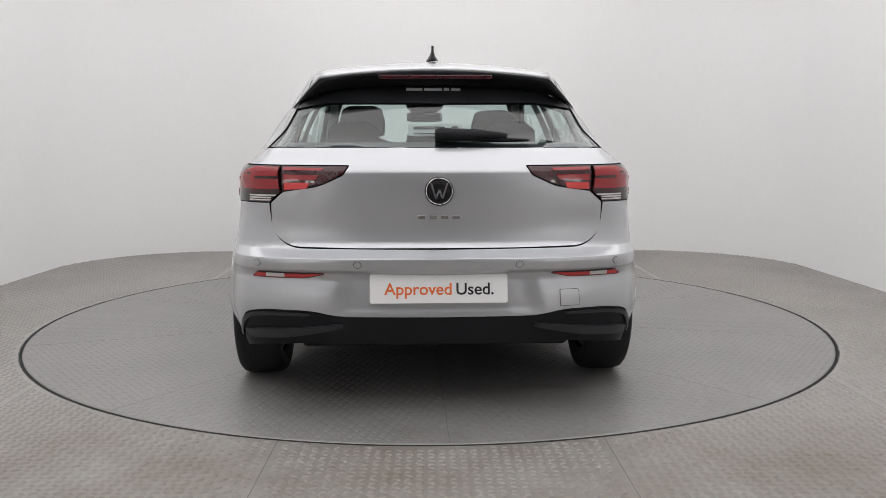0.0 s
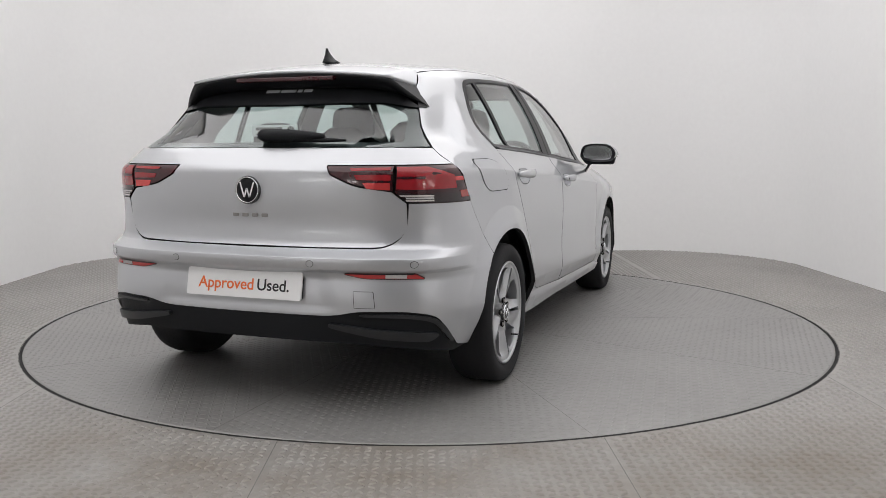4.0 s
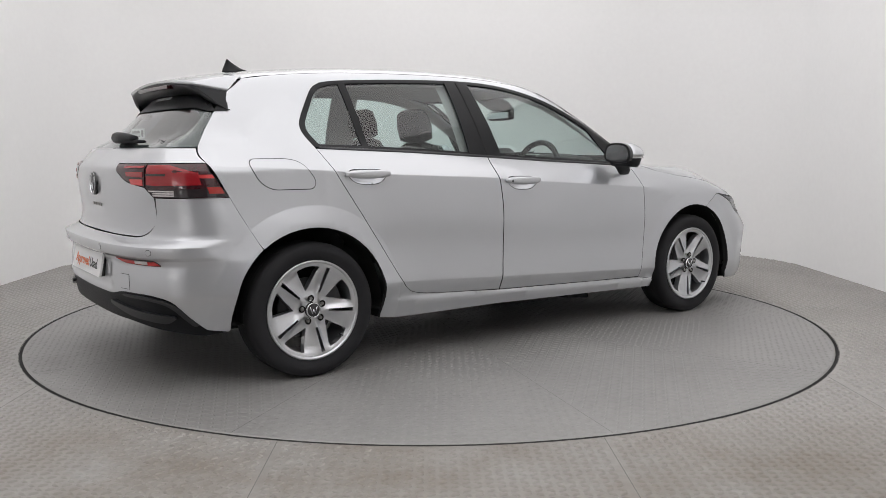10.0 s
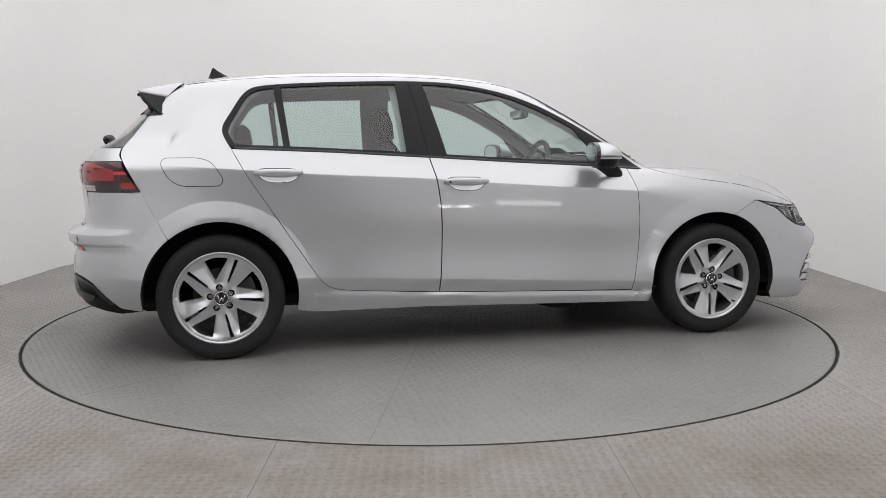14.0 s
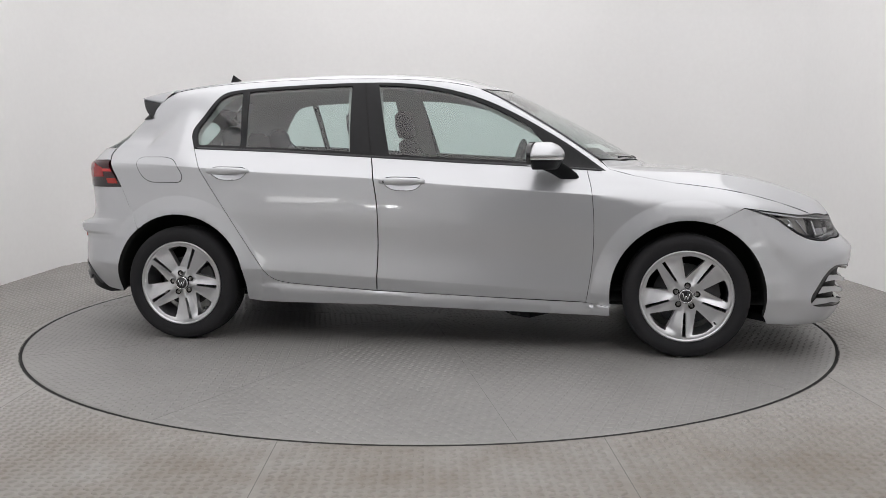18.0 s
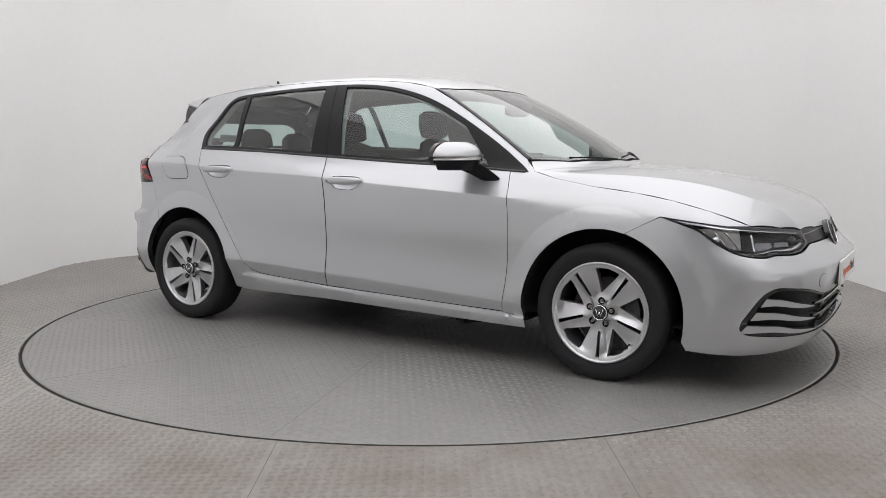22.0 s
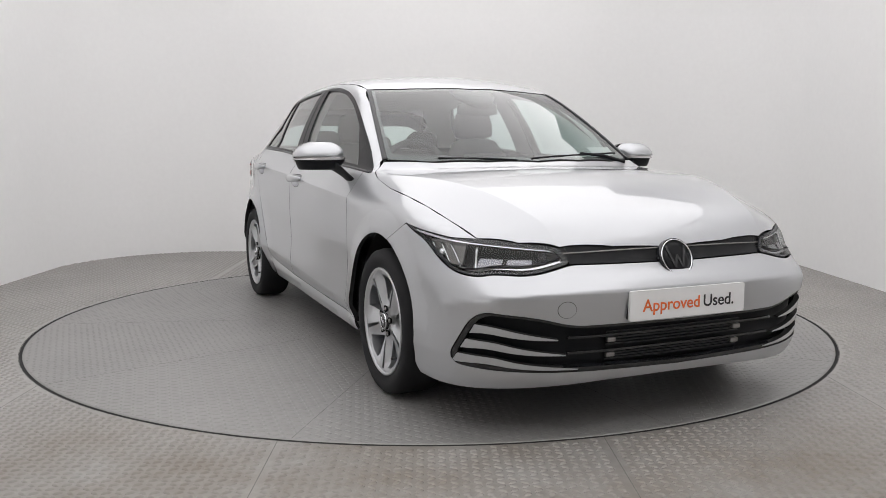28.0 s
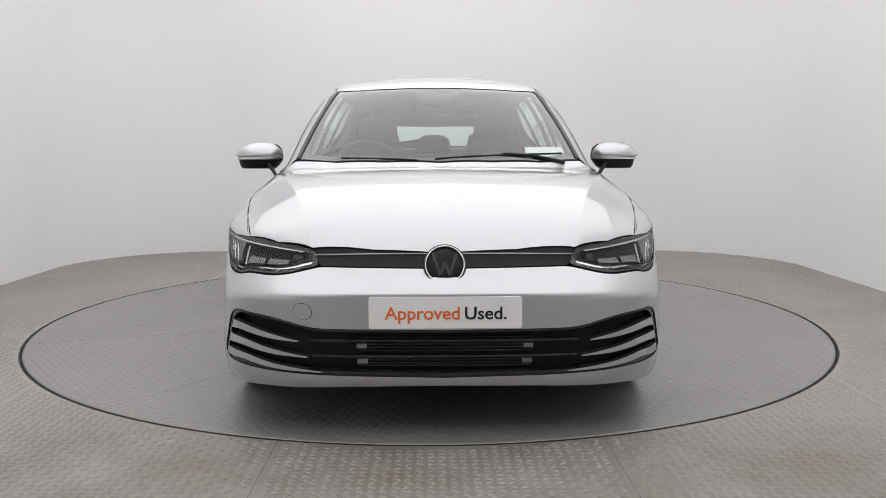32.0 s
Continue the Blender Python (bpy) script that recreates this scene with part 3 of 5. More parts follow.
ROOF_EDGE = spline([(-1.6, .455), (-1.386, .495), (-1.0, .535), (-.5, .556), (0, .562), (.368, .556)])
SCREEN_EDGE = [(.368, .556), (.52, .592), (.68, .628), (.84, .662), (.976, .690)]
BONNET_EDGE = [(.985, .705), (1.04, .750), (1.15, .776), (1.35, .790), (1.55, .786), (1.70, .772), (1.85, .748), (2.005, .708)]


def heights(line):
    """(x, z) of a plan line on the form, for side outlines."""
    return [(float(p[0]), float(p[2])) for p in on_form("top", line)]


def arch(hub, a0, a1, r=.372, n=18):
    return [(hub + r * math.cos(math.radians(a0 + (a1 - a0) * k / n)), HUB_Z + r * math.sin(math.radians(a0 + (a1 - a0) * k / n))) for k in range(n + 1)]


def wrap(f, pts):
    """Side outline points (x, z) as points of a corner projection."""
    return [f(p[0], float(side_width(np.array(p[0]), np.array(p[1]))), p[1]) for p in pts]


def seam(x, z, r=0.0):
    """A point of the side outline as a point of the tail projection."""
    p = on_form("side", [(x, z)])[0]
    return tail(float(p[0]), float(p[1]), z, r)


def seam_n(x, z, r=0.0):
    """A point of the side outline as a point of the nose projection."""
    p = on_form("side", [(x, z)])[0]
    return nose(float(p[0]), float(p[1]), z, r)


def top_n(x, y, r=0.0):
    """A point seen from above as a point of the nose projection."""
    p = on_form("top", [(x, y)])[0]
    return nose(x, y, float(p[2]), r)


def back(y, z, r=0.0):
    """A point seen from behind as a point of the tail projection."""
    p = on_form("rear", [(y, z)])[0]
    return tail(float(p[0]), y, z, r)


DLO_TOP = [(-1.160, 1.031, .012), (-1.211, 1.118, .05), (-1.078, 1.330, .07), (-.952, 1.350, .1), (-.6, 1.370, .2), (-.2, 1.380, .2), (.02, 1.369, .15), (.22, 1.335, .12), (.40, 1.281, .12), (.60, 1.186, .12), (.83, 1.050, .1), (1.018, .915, .008)]
BELT = [(.72, .938), (.245, .962), (-.15, .985), (-.65, 1.012), (-.91, 1.023)]
REAR_DOOR_SEAM = [(-1.158, 1.026), (-1.092, .905, .05), (-1.0, .765, .2), (-.875, .575, .2), (-.79, .445, .1), (-.72, .345, .08), (-.64, .322, .05)]
B_SEAM = [(-.178, .987), (-.150, .87, .08), (-.128, .72, .1), (-.126, .50, .1), (-.139, .293)]
FENDER_SEAM = [(.925, .921), (.950, .83, .04), (.966, .67, .1), (.963, .47, .1), (.938, .30, .08), (.931, .264)]


def build_body(side):
    # side frame: pillars, roof rail and rear quarter
    roof_line = heights([(x, float(ROOF_EDGE(x))) for x in np.linspace(.33, -1.386, 14)])
    screen_line = heights(SCREEN_EDGE[::-1])
    quarter = [(1.018, .915)] + screen_line + roof_line + [(-1.466, 1.282), (-1.545, 1.19), (-1.665, 1.028, .02), (-1.672, .998, .02), (-1.655, .965)]
    quarter += [(-1.576, .82), (-1.549, .767), (-1.522, .716), (-1.495, .666), (-1.468, .615)] + arch(HUB_R, 128.7, -10, n=20) + [(-.853, .225), (-.765, .214), (-.157, .219), (.559, .206), (1.047, .197), (1.045, .243), (.931, .262), (.545, .272), (.20, .282), (-.139, .291), (-.5, .312)] + REAR_DOOR_SEAM[::-1] + DLO_TOP[1:-1]
    frame_panel = sheet("body_side", quarter, "side", PAINT, car, side=side, step=.026, gap=.0)
    flap = [(-1.485, .955, .03), (-1.468, .979, .02), (-1.312, .980, .03), (-1.255, .965, .03), (-1.195, .885, .04), (-1.208, .850, .02), (-1.392, .849, .03), (-1.445, .880, .03)]
    if side < 0:
        sheet("fuel_flap", flap, "side", PAINT, car, side=side, gap=.0, skirt=.002, lift=.0022, step=.02)
        sheet("flap_joint", [(p[0], p[1], p[2]) for p in flap], "side", GAP, car, side=side, gap=-.0035, skirt=0, lift=.0008, step=.02)
    # doors
    rear_door = sheet("rear_door", REAR_DOOR_SEAM + [(-.5, .312), (-.139, .293)] + B_SEAM[::-1][1:] + [(-.65, 1.013), (-.91, 1.024)], "side", PAINT, car, side=side, holes=[handle_cup(*HANDLES[0])])
    front_door = sheet("front_door", B_SEAM + [(.20, .283), (.545, .273)] + FENDER_SEAM[::-1] + [(.72, .938), (.245, .962)], "side", PAINT, car, side=side, holes=[handle_cup(*HANDLES[1])])
    fender = FENDER_SEAM[::-1] + [(1.018, .915), (.982, .968)] + heights(BONNET_EDGE) + [(1.93, .707), (1.82, .722), (1.671, .742), (1.64, .725), (1.60, .704), (1.56, .683), (1.526, .664)] + arch(HUB_F, 73, 190, n=18) + [(1.04, .245)]
    sheet("front_wing", fender, "side", PAINT, car, side=side, gap=.0)
    # the end of the wing over the headlight
    sheet("wing_corner", [top_n(1.80, .757), top_n(1.90, .736), top_n(2.004, .708), seam_n(1.93, .707), seam_n(1.86, .7165), seam_n(1.80, .725)], "nose", PAINT, car, side=side, gap=0, lift=-.0025, skirt=0, step=.02)
    # window band
    band = DLO_TOP + BELT
    inner = [(-1.135, 1.046, .012), (-1.178, 1.116, .045), (-1.062, 1.312, .06), (-.945, 1.332, .1), (-.6, 1.352, .2), (-.2, 1.362, .2), (.02, 1.351, .15), (.21, 1.318, .12), (.385, 1.263, .12), (.58, 1.168, .12), (.80, 1.038, .1), (.965, .934, .01), (.72, .954), (.245, .978), (-.15, 1.001), (-.65, 1.028), (-.91, 1.039)]
    trim = sheet("window_trim", band, "side", SPOILER_BLACK, car, "black window surround", side=side, gap=.001, lift=.001, holes=[inner], step=.025)
    sheet("pillar_cover", [(-.322, 1.368), (-.178, 1.366), (-.080, .985), (-.292, 1.0)], "side", SPOILER_BLACK, car, "gloss black door pillar cover", side=side, gap=0, lift=.003, skirt=.006)
    sheet("door_gap", [(-.252, 1.368), (-.246, 1.368), (-.176, .990), (-.182, .990)], "side", GAP, car, side=side, gap=0, lift=.0042, skirt=.002, step=.02)
    sheet("window_bar", [(-.945, 1.340), (-.908, 1.342), (-.872, 1.034), (-.905, 1.035)], "side", SPOILER_BLACK, car, "black window bar", side=side, gap=0, lift=.001, skirt=.012)
    sheet("mirror_mount", [(.615, 1.158), (.80, 1.045), (.97, .932), (.80, .945)], "side", SPOILER_BLACK, car, "black mirror triangle", side=side, gap=0, lift=.001, skirt=.01)
    for nm, o in (("quarter_window", [(-1.150, 1.040, .012), (-1.190, 1.116, .045), (-1.07, 1.318, .06), (-.93, 1.345), (-.888, 1.035)]),
                  ("rear_side_window", [(-.925, 1.343), (-.6, 1.360, .2), (-.30, 1.368), (-.285, 1.0), (-.65, 1.02), (-.89, 1.032)]),
                  ("front_side_window", [(-.19, 1.368), (.02, 1.358, .15), (.215, 1.324, .12), (.39, 1.270, .12), (.59, 1.174, .12), (.81, 1.040), (.80, .945), (.72, .948), (.245, .972), (-.09, .99)])):
        g = sheet(nm, o, "side", PANE, car, "pale green tinted side glass", side=side, gap=0, lift=-.004, skirt=0)
        g.visible_shadow = False
    strip_on_form("side", [(x, float(np.interp(x, [-1.15, -.65, -.15, .245, .72, 1.0], [1.029, 1.010, .983, .960, .936, .917]))) for x in np.linspace(-1.14, 1.0, 40)], .012, .004, "belt_seal", SATIN_BLACK, car, "black rubber window seal", side)
    # handles
    for hx, hz in HANDLES:
        build_handle(front_door if hx > -.5 else rear_door, hx, hz, side)


HANDLES = ((-.937, .902), (.0, .853))


def handle_cup(hx, hz):
    return [(hx - .108, hz + .010, .02), (hx - .080, hz + .028, .03), (hx + .080, hz + .026, .03), (hx + .110, hz + .006, .02), (hx + .066, hz - .040, .05), (hx - .060, hz - .038, .05)]


def build_handle(door, hx, hz, side):
    def hollow(q, rim):
        d = np.min(np.hypot(q[:, None, 0] - rim[None, :, 0], q[:, None, 1] - rim[None, :, 1]), 1)
        t = np.clip(d / .022, 0, 1)
        return -.020 * t * t * (3 - 2 * t)
    sheet("handle_recess", handle_cup(hx, hz), "side", PAINT, door, "hollow cup behind the handle", side=side, gap=0, lift=hollow, skirt=.0, step=.006)
    base = on_form("side", [(hx, hz)])[0]
    n = outward(base[None])[0]
    bm = bmesh.new()
    rows = []
    for k in range(21):
        u = -1 + 2 * k / 20
        x = hx + u * .117
        out = .008 + .026 * (1 - abs(u) ** 3.2)
        hh = .0205 * (1 - .50 * abs(u) ** 3)
        p = on_form("side", [(x, hz + .006)])[0]
        row = []
        for a in range(10):
            t = 2 * math.pi * a / 10
            row.append(bm.verts.new((x, (p[1] + out + .0085 * math.cos(t)) * side, hz + .008 + hh * math.sin(t))))
        rows.append(row)
    for a, b in zip(rows[:-1], rows[1:]):
        for k in range(10):
            bm.faces.new((a[k], a[(k + 1) % 10], b[(k + 1) % 10], b[k]))
    bm.faces.new(rows[0])
    bm.faces.new(rows[-1])
    bmesh.ops.recalc_face_normals(bm, faces=bm.faces[:])
    part("door_handle", bm, PAINT, door, "silver painted door handle")
    if hx > -.5:
        q = on_form("side", [(hx - .088, hz + .006)])[0]
        part("key_lock", lathe([(.0001, .002), (.006, .002), (.0075, 0), (.0075, -.004)], 16, "y", (q[0], (q[1] + .036) * side, q[2])) if side > 0 else lathe([(.0001, -.002), (.006, -.002), (.0075, 0), (.0075, .004)], 16, "y", (q[0], -(q[1] + .030), q[2])), INK, door, "small dark key lock")


def build_tops():
    roof = [(.368, .556)] + [(x, float(ROOF_EDGE(x))) for x in np.linspace(.33, -1.386, 14)] + [(-1.405, .3), (-1.412, 0)] + [(.50, 0), (.475, .25), (.43, .42)]
    sheet("roof", roof, "top", PAINT, car, sym=True, step=.035)
    bon = [(1.228, 0), (1.195, .25), (1.12, .48), (.995, .69)] + BONNET_EDGE[1:] + [(2.10, .59), (2.160, .46), (2.185, .25), (2.196, 0)]
    sheet("bonnet", bon, "top", PAINT, car, sym=True, step=.028, gap=.0012)
    scr = [(.505, 0), (.48, .25), (.435, .42), (.378, .548)] + [(x + .004, y - .002) for x, y in SCREEN_EDGE[1:]] + [(1.10, .50), (1.18, .25), (1.215, 0)]
    g = sheet("windscreen", scr, "top", SCREEN_GLASS, car, "pale green laminated windscreen", sym=True, step=.04, lift=-.002, skirt=0)
    g.visible_shadow = False
    # black print round the screen edge
    inn = [(.525, 0), (.50, .25), (.455, .405), (.405, .520)] + [(x + .018, y - .036) for x, y in SCREEN_EDGE[1:-1]] + [(.96, .635), (1.075, .48), (1.155, .25), (1.185, 0)]
    sheet("screen_border", scr, "top", SATIN_BLACK, car, "black ceramic border of the windscreen", sym=True, step=.03, lift=-.004, skirt=0, holes=[inn])
    for s in (1, -1):
        line = [(float(x), float(np.interp(x, [p[0] for p in SCREEN_EDGE], [p[1] for p in SCREEN_EDGE])) - .010) for x in np.linspace(.372, .985, 40)]
        strip_on_form("top", line, .024, .004, "screen_seal", SATIN_BLACK, car, "black seal between windscreen and pillar", s)
    sheet("cowl", [(1.19, 0), (1.155, .25), (1.08, .48), (.965, .66), (.985, .70), (1.125, .49), (1.2, .25), (1.235, 0)], "top", ROUGH_BLACK, car, "black plastic cowl under the windscreen", sym=True, step=.03, level=-.012, skirt=0, gap=0)


def build_tail():
    light_top = [seam(-1.655, .965), back(.595, .962), back(.335, .960, .006)]
    gate = [(0, 1.030), back(.3, 1.030), back(.55, 1.030), seam(-1.668, 1.029), seam(-1.674, .998, .01)] + light_top + [back(.355, .927, .01), back(.45, .884, .03), back(.588, .864), back(.640, .820, .006), back(.643, .71, .05), back(.575, .652, .05), back(.3, .648), (0, .648)]
    tailgate = sheet("tailgate", gate, "tail", PAINT, car, sym=True, step=.018, skirt=.02)
    # rear glass with black edge
    gl = [(0, 1.034), back(.3, 1.034), back(.55, 1.034), seam(-1.662, 1.036), seam(-1.605, 1.112), seam(-1.540, 1.195), back(.53, 1.222), back(.45, 1.262), back(.3, 1.280), (0, 1.284)]
    g = sheet("rear_window", gl, "tail", PANE, car, "pale tinted rear window", sym=True, step=.04, gap=.001, skirt=0, lift=-.005)
    g.visible_shadow = False
    sheet("rear_glass_band", [(0, 1.205), back(.25, 1.208), back(.44, 1.209, .04), back(.54, 1.192), seam(-1.548, 1.188), seam(-1.541, 1.194), back(.53, 1.222), back(.45, 1.262), back(.3, 1.280), (0, 1.284)], "tail", SPOILER_BLACK, car, "black band under the spoiler", sym=True, step=.025, gap=.001, skirt=0, lift=.0005)
    sheet("rear_glass_border", gl, "tail", SATIN_BLACK, car, "black border of the rear window", sym=True, step=.03, gap=.001, skirt=0, lift=-.007,
          holes=[[(0, 1.056), back(.3, 1.056), back(.585, 1.056, .02), back(.545, 1.165, .03), back(.44, 1.207, .05), back(.25, 1.206), (0, 1.203)]])
    # spoiler: silver top slab and gloss black underside
    bm = bmesh.new()
    top, low, under = [], [], []
    m = 25
    for k in range(m):
        v = -1 + 2 * k / (m - 1)
        y_in, y_out = .497 * v, .470 * v
        tip = -1.634 + .024 * abs(v) ** 2.6
        rows = []
        for j in range(9):
            u = j / 8
            x = -1.405 - .0 * v * v + .016 * v * v + (tip + 1.405 - .016 * v * v) * u
            y = y_in + (y_out - y_in) * u
            z = float(ROOF(np.array(x))) - .046 * (y / .55) ** 2 - .010 * u * u
            rows.append((x, y, z))
        top.append(rows)
    V = [[bm.verts.new(p) for p in r] for r in top]
    # the side of the slab falls to the corner of the body side
    corner, tip_r = Vector(on_form("side", [(-1.463, 1.286)], -.001)[0]), Vector(top[-1][8])
    blade = [tuple(map(float, p)) for p in on_form("side", [(-1.468, 1.281), (-1.547, 1.190)], .001)]
    for s in (1, -1):
        inner = V[-1] if s > 0 else V[0]
        cols = [inner]
        for w in (.3, .6, .85, 1.0):
            col = []
            for j in range(9):
                u = j / 8
                o = corner.lerp(tip_r, u)
                p = Vector((inner[j].co.x, abs(inner[j].co.y), inner[j].co.z)).lerp(o, w)
                p += Vector((0, .5, .8)) * .004 * math.sin(math.pi * min(w, 1)) * (1 - u)
                col.append(inner[8] if j == 8 else bm.verts.new((p.x, s * p.y, p.z)))
            cols.append(col)
        low_col = [bm.verts.new(v.co + Vector((.004, -.012 * s, -.012))) for v in cols[-1][:8]] + [inner[8]]
        cols.append(low_col)
        for a, b in zip(cols[:-1], cols[1:]):
            for j in range(8):
                ring = [a[j], a[j + 1], b[j + 1], b[j]]
                ring = [v for i, v in enumerate(ring) if v not in ring[:i]]
                bm.faces.new(ring)
    B = [[bm.verts.new((p[0] + (.012 if j == 8 else 0), p[1], p[2] - .014)) for j, p in enumerate(r)] for r in top]
    for a, b, c, d in zip(V[:-1], V[1:], B[:-1], B[1:]):
        for j in range(8):
            bm.faces.new((a[j], a[j + 1], b[j + 1], b[j]))
            bm.faces.new((c[j], d[j], d[j + 1], c[j + 1]))
        bm.faces.new((a[8], c[8], d[8], b[8]))
        bm.faces.new((a[0], b[0], d[0], c[0]))
    for a, c in ((V[0], B[0]), (V[-1], B[-1])):
        for j in range(8):
            bm.faces.new((a[j], a[j + 1], c[j + 1], c[j]))
    bmesh.ops.recalc_face_normals(bm, faces=bm.faces[:])
    spoiler = part("spoiler", bm, PAINT, car, "silver roof spoiler")
    bm = bmesh.new()
    rows, lows = [], []
    for k in range(m):
        v = -1 + 2 * k / (m - 1)
        e = Vector(top[k][8]) + Vector((.006, 0, -.010))
        q = Vector(on_form("rear", [(.588 * v, 1.272 - .080 * abs(v) ** 5)], .006)[0])
        row = []
        for j in range(7):
            u = j / 6
            w = e.lerp(q, u) + Vector((-.012 * math.sin(math.pi * u), 0, 0))
            row.append(w)
        rows.append([bm.verts.new(w) for w in row])
        lows.append([bm.verts.new(w + Vector((.035, -.012 * v, .006))) for w in row])
    for a, b, c0, d0 in zip(rows[:-1], rows[1:], lows[:-1], lows[1:]):
        for j in range(6):
            bm.faces.new((a[j], a[j + 1], b[j + 1], b[j]))
            bm.faces.new((c0[j], d0[j], d0[j + 1], c0[j + 1]))
        bm.faces.new((a[6], c0[6], d0[6], b[6]))
        bm.faces.new((a[0], b[0], d0[0], c0[0]))
    for a, c0 in ((rows[0], lows[0]), (rows[-1], lows[-1])):
        for j in range(6):
            bm.faces.new((a[j], a[j + 1], c0[j + 1], c0[j]))
    face_top, face_low = rows[-1][0].co.copy(), rows[-1][6].co.copy()
    bmesh.ops.recalc_face_normals(bm, faces=bm.faces[:])
    part("spoiler_face", bm, SPOILER_BLACK, spoiler, "gloss black rear face of the spoiler")
    for s in (1, -1):
        # blade and cheek between the spoiler face and the pillar
        for nm, mt, lb, pts in (("spoiler_blade", SPOILER_BLACK, "black side blade of the spoiler", [tuple(face_top), blade[0], blade[1], tuple(face_low)]),):
            bm = bmesh.new()
            a = [bm.verts.new((x, s * y, z)) for x, y, z in pts]
            b = [bm.verts.new((x + .012, s * (y - .03), z - .006)) for x, y, z in pts]
            bm.faces.new(a)
            bm.faces.new(b[::-1])
            for k in range(4):
                bm.faces.new((a[k], b[k], b[(k + 1) % 4], a[(k + 1) % 4]))
            bmesh.ops.recalc_face_normals(bm, faces=bm.faces[:])
            bmesh.ops.bevel(bm, geom=bm.edges[:], offset=.0015, segments=1, affect="EDGES")
            part(nm, bm, mt, spoiler, lb, False)
    # rear bumper
    arch_r = wrap(tail, arch(HUB_R, 129.2, 188, n=12))
    low = [tail(-1.60, .80, .246), tail(-1.698, .795, .262, .01), tail(-1.765, .755, .345, .04), tail(-1.80, .73, .396, .04), tail(-1.875, .655, .416, .05), tail(-1.94, .475, .416, .05), tail(-1.955, .38, .394, .06), (0, .392)]
    bump = [(0, .6455), tail(-1.875, .573, .649, .06), tail(-1.85, .648, .708, .06), back(.6445, .8195), seam(-1.576, .8205), seam(-1.549, .767), seam(-1.522, .716), seam(-1.495, .666), seam(-1.468, .615)] + arch_r + low
    bumper = sheet("rear_bumper", bump, "tail", PAINT, car, sym=True, step=.018, skirt=.03, gap=.0012)
    dif = low[::-1] + [tail(-1.70, .78, .235), tail(-1.80, .68, .262, .05), tail(-1.90, .50, .288, .05), (0, .288)]
    diff = sheet("rear_diffuser", dif, "tail", ROUGH_BLACK, bumper, "black plastic lower bumper", sym=True, step=.026, level=-.006, skirt=.06, gap=.0)
    for s in (1, -1):
        sheet("diffuser_blade", [tail(-1.775, .735, .325, .02), tail(-1.82, .68, .335, .03), tail(-1.90, .56, .345, .04), tail(-1.95, .36, .368, .02), tail(-1.955, .36, .352, .02), tail(-1.90, .55, .312, .05), tail(-1.80, .70, .297, .02)], "tail", SATIN_BLACK, bumper, "black moulded fin in the lower bumper", side=s, step=.02, lift=.010, skirt=.03, gap=0)
        sheet("diffuser_rim", [tail(-1.72, .785, .285, .02), tail(-1.79, .735, .388, .05), tail(-1.875, .65, .406, .05), tail(-1.93, .475, .405, .03), tail(-1.925, .475, .396, .03), tail(-1.868, .645, .392, .05), tail(-1.80, .715, .375, .04), tail(-1.735, .772, .282, .01)], "tail", SATIN_BLACK, bumper, "raised black rim", side=s, step=.02, lift=.004, skirt=.012, gap=0)
        # reflector strip
        rf = [tail(-1.862, .722, .541, .004), tail(-1.88, .69, .560, .01), tail(-1.95, .428, .5585, .006), tail(-1.93, .50, .543, .02)]
        sheet("reflector_recess", rf, "tail", SATIN_BLACK, bumper, "dark edge of the reflector", side=s, step=.015, gap=-.004, lift=.001, skirt=.0)
        sheet("reflector", rf, "tail", REFLECTOR_RED, bumper, "red reflector strip with a pale middle", side=s, step=.015, gap=0, lift=.004, skirt=.005)
        sheet("reflector_lamp", [tail(-1.885, .655, .559), tail(-1.905, .575, .559), tail(-1.905, .575, .5445), tail(-1.885, .655, .5435)], "tail", PALE_LENS, bumper, "pale lamp in the reflector strip", side=s, step=.015, gap=0, lift=.0055, skirt=.003)
        for q in ((.305, .5955), (.693, .5965)):
            ph = math.atan2(q[0], (1.998 if q[0] < .5 else 1.899) - 1.0)
            circ = [(ph + .0125 * math.cos(k * math.pi / 8), q[1] + .0115 * math.sin(k * math.pi / 8)) for k in range(16)]
            sheet("sensor_ring", circ, "tail", GAP, bumper, "dark ring of a parking sensor", side=s, step=.01, gap=-.002, lift=.0006, skirt=0)
            sheet("parking_sensor", circ, "tail", PAINT, bumper, "round silver parking sensor", side=s, step=.01, gap=0, lift=.0025, skirt=.002)
    lid = [tail(-1.945, .462, .491, .004), tail(-1.93, .535, .491, .004), tail(-1.92, .535, .430), tail(-1.94, .462, .430)]
    sheet("lid_joint", lid, "tail", GAP, bumper, "dark joint of the towing eye cover", side=-1, step=.015, gap=-.002, lift=.0006, skirt=0)
    sheet("towing_eye_cover", lid, "tail", PAINT, bumper, "square silver towing eye cover", side=-1, step=.015, gap=0, lift=.002, skirt=.002)
    # dark gap body behind bumper and gate
    for s in (1, -1):
        build_tail_light(s)
    return tailgate


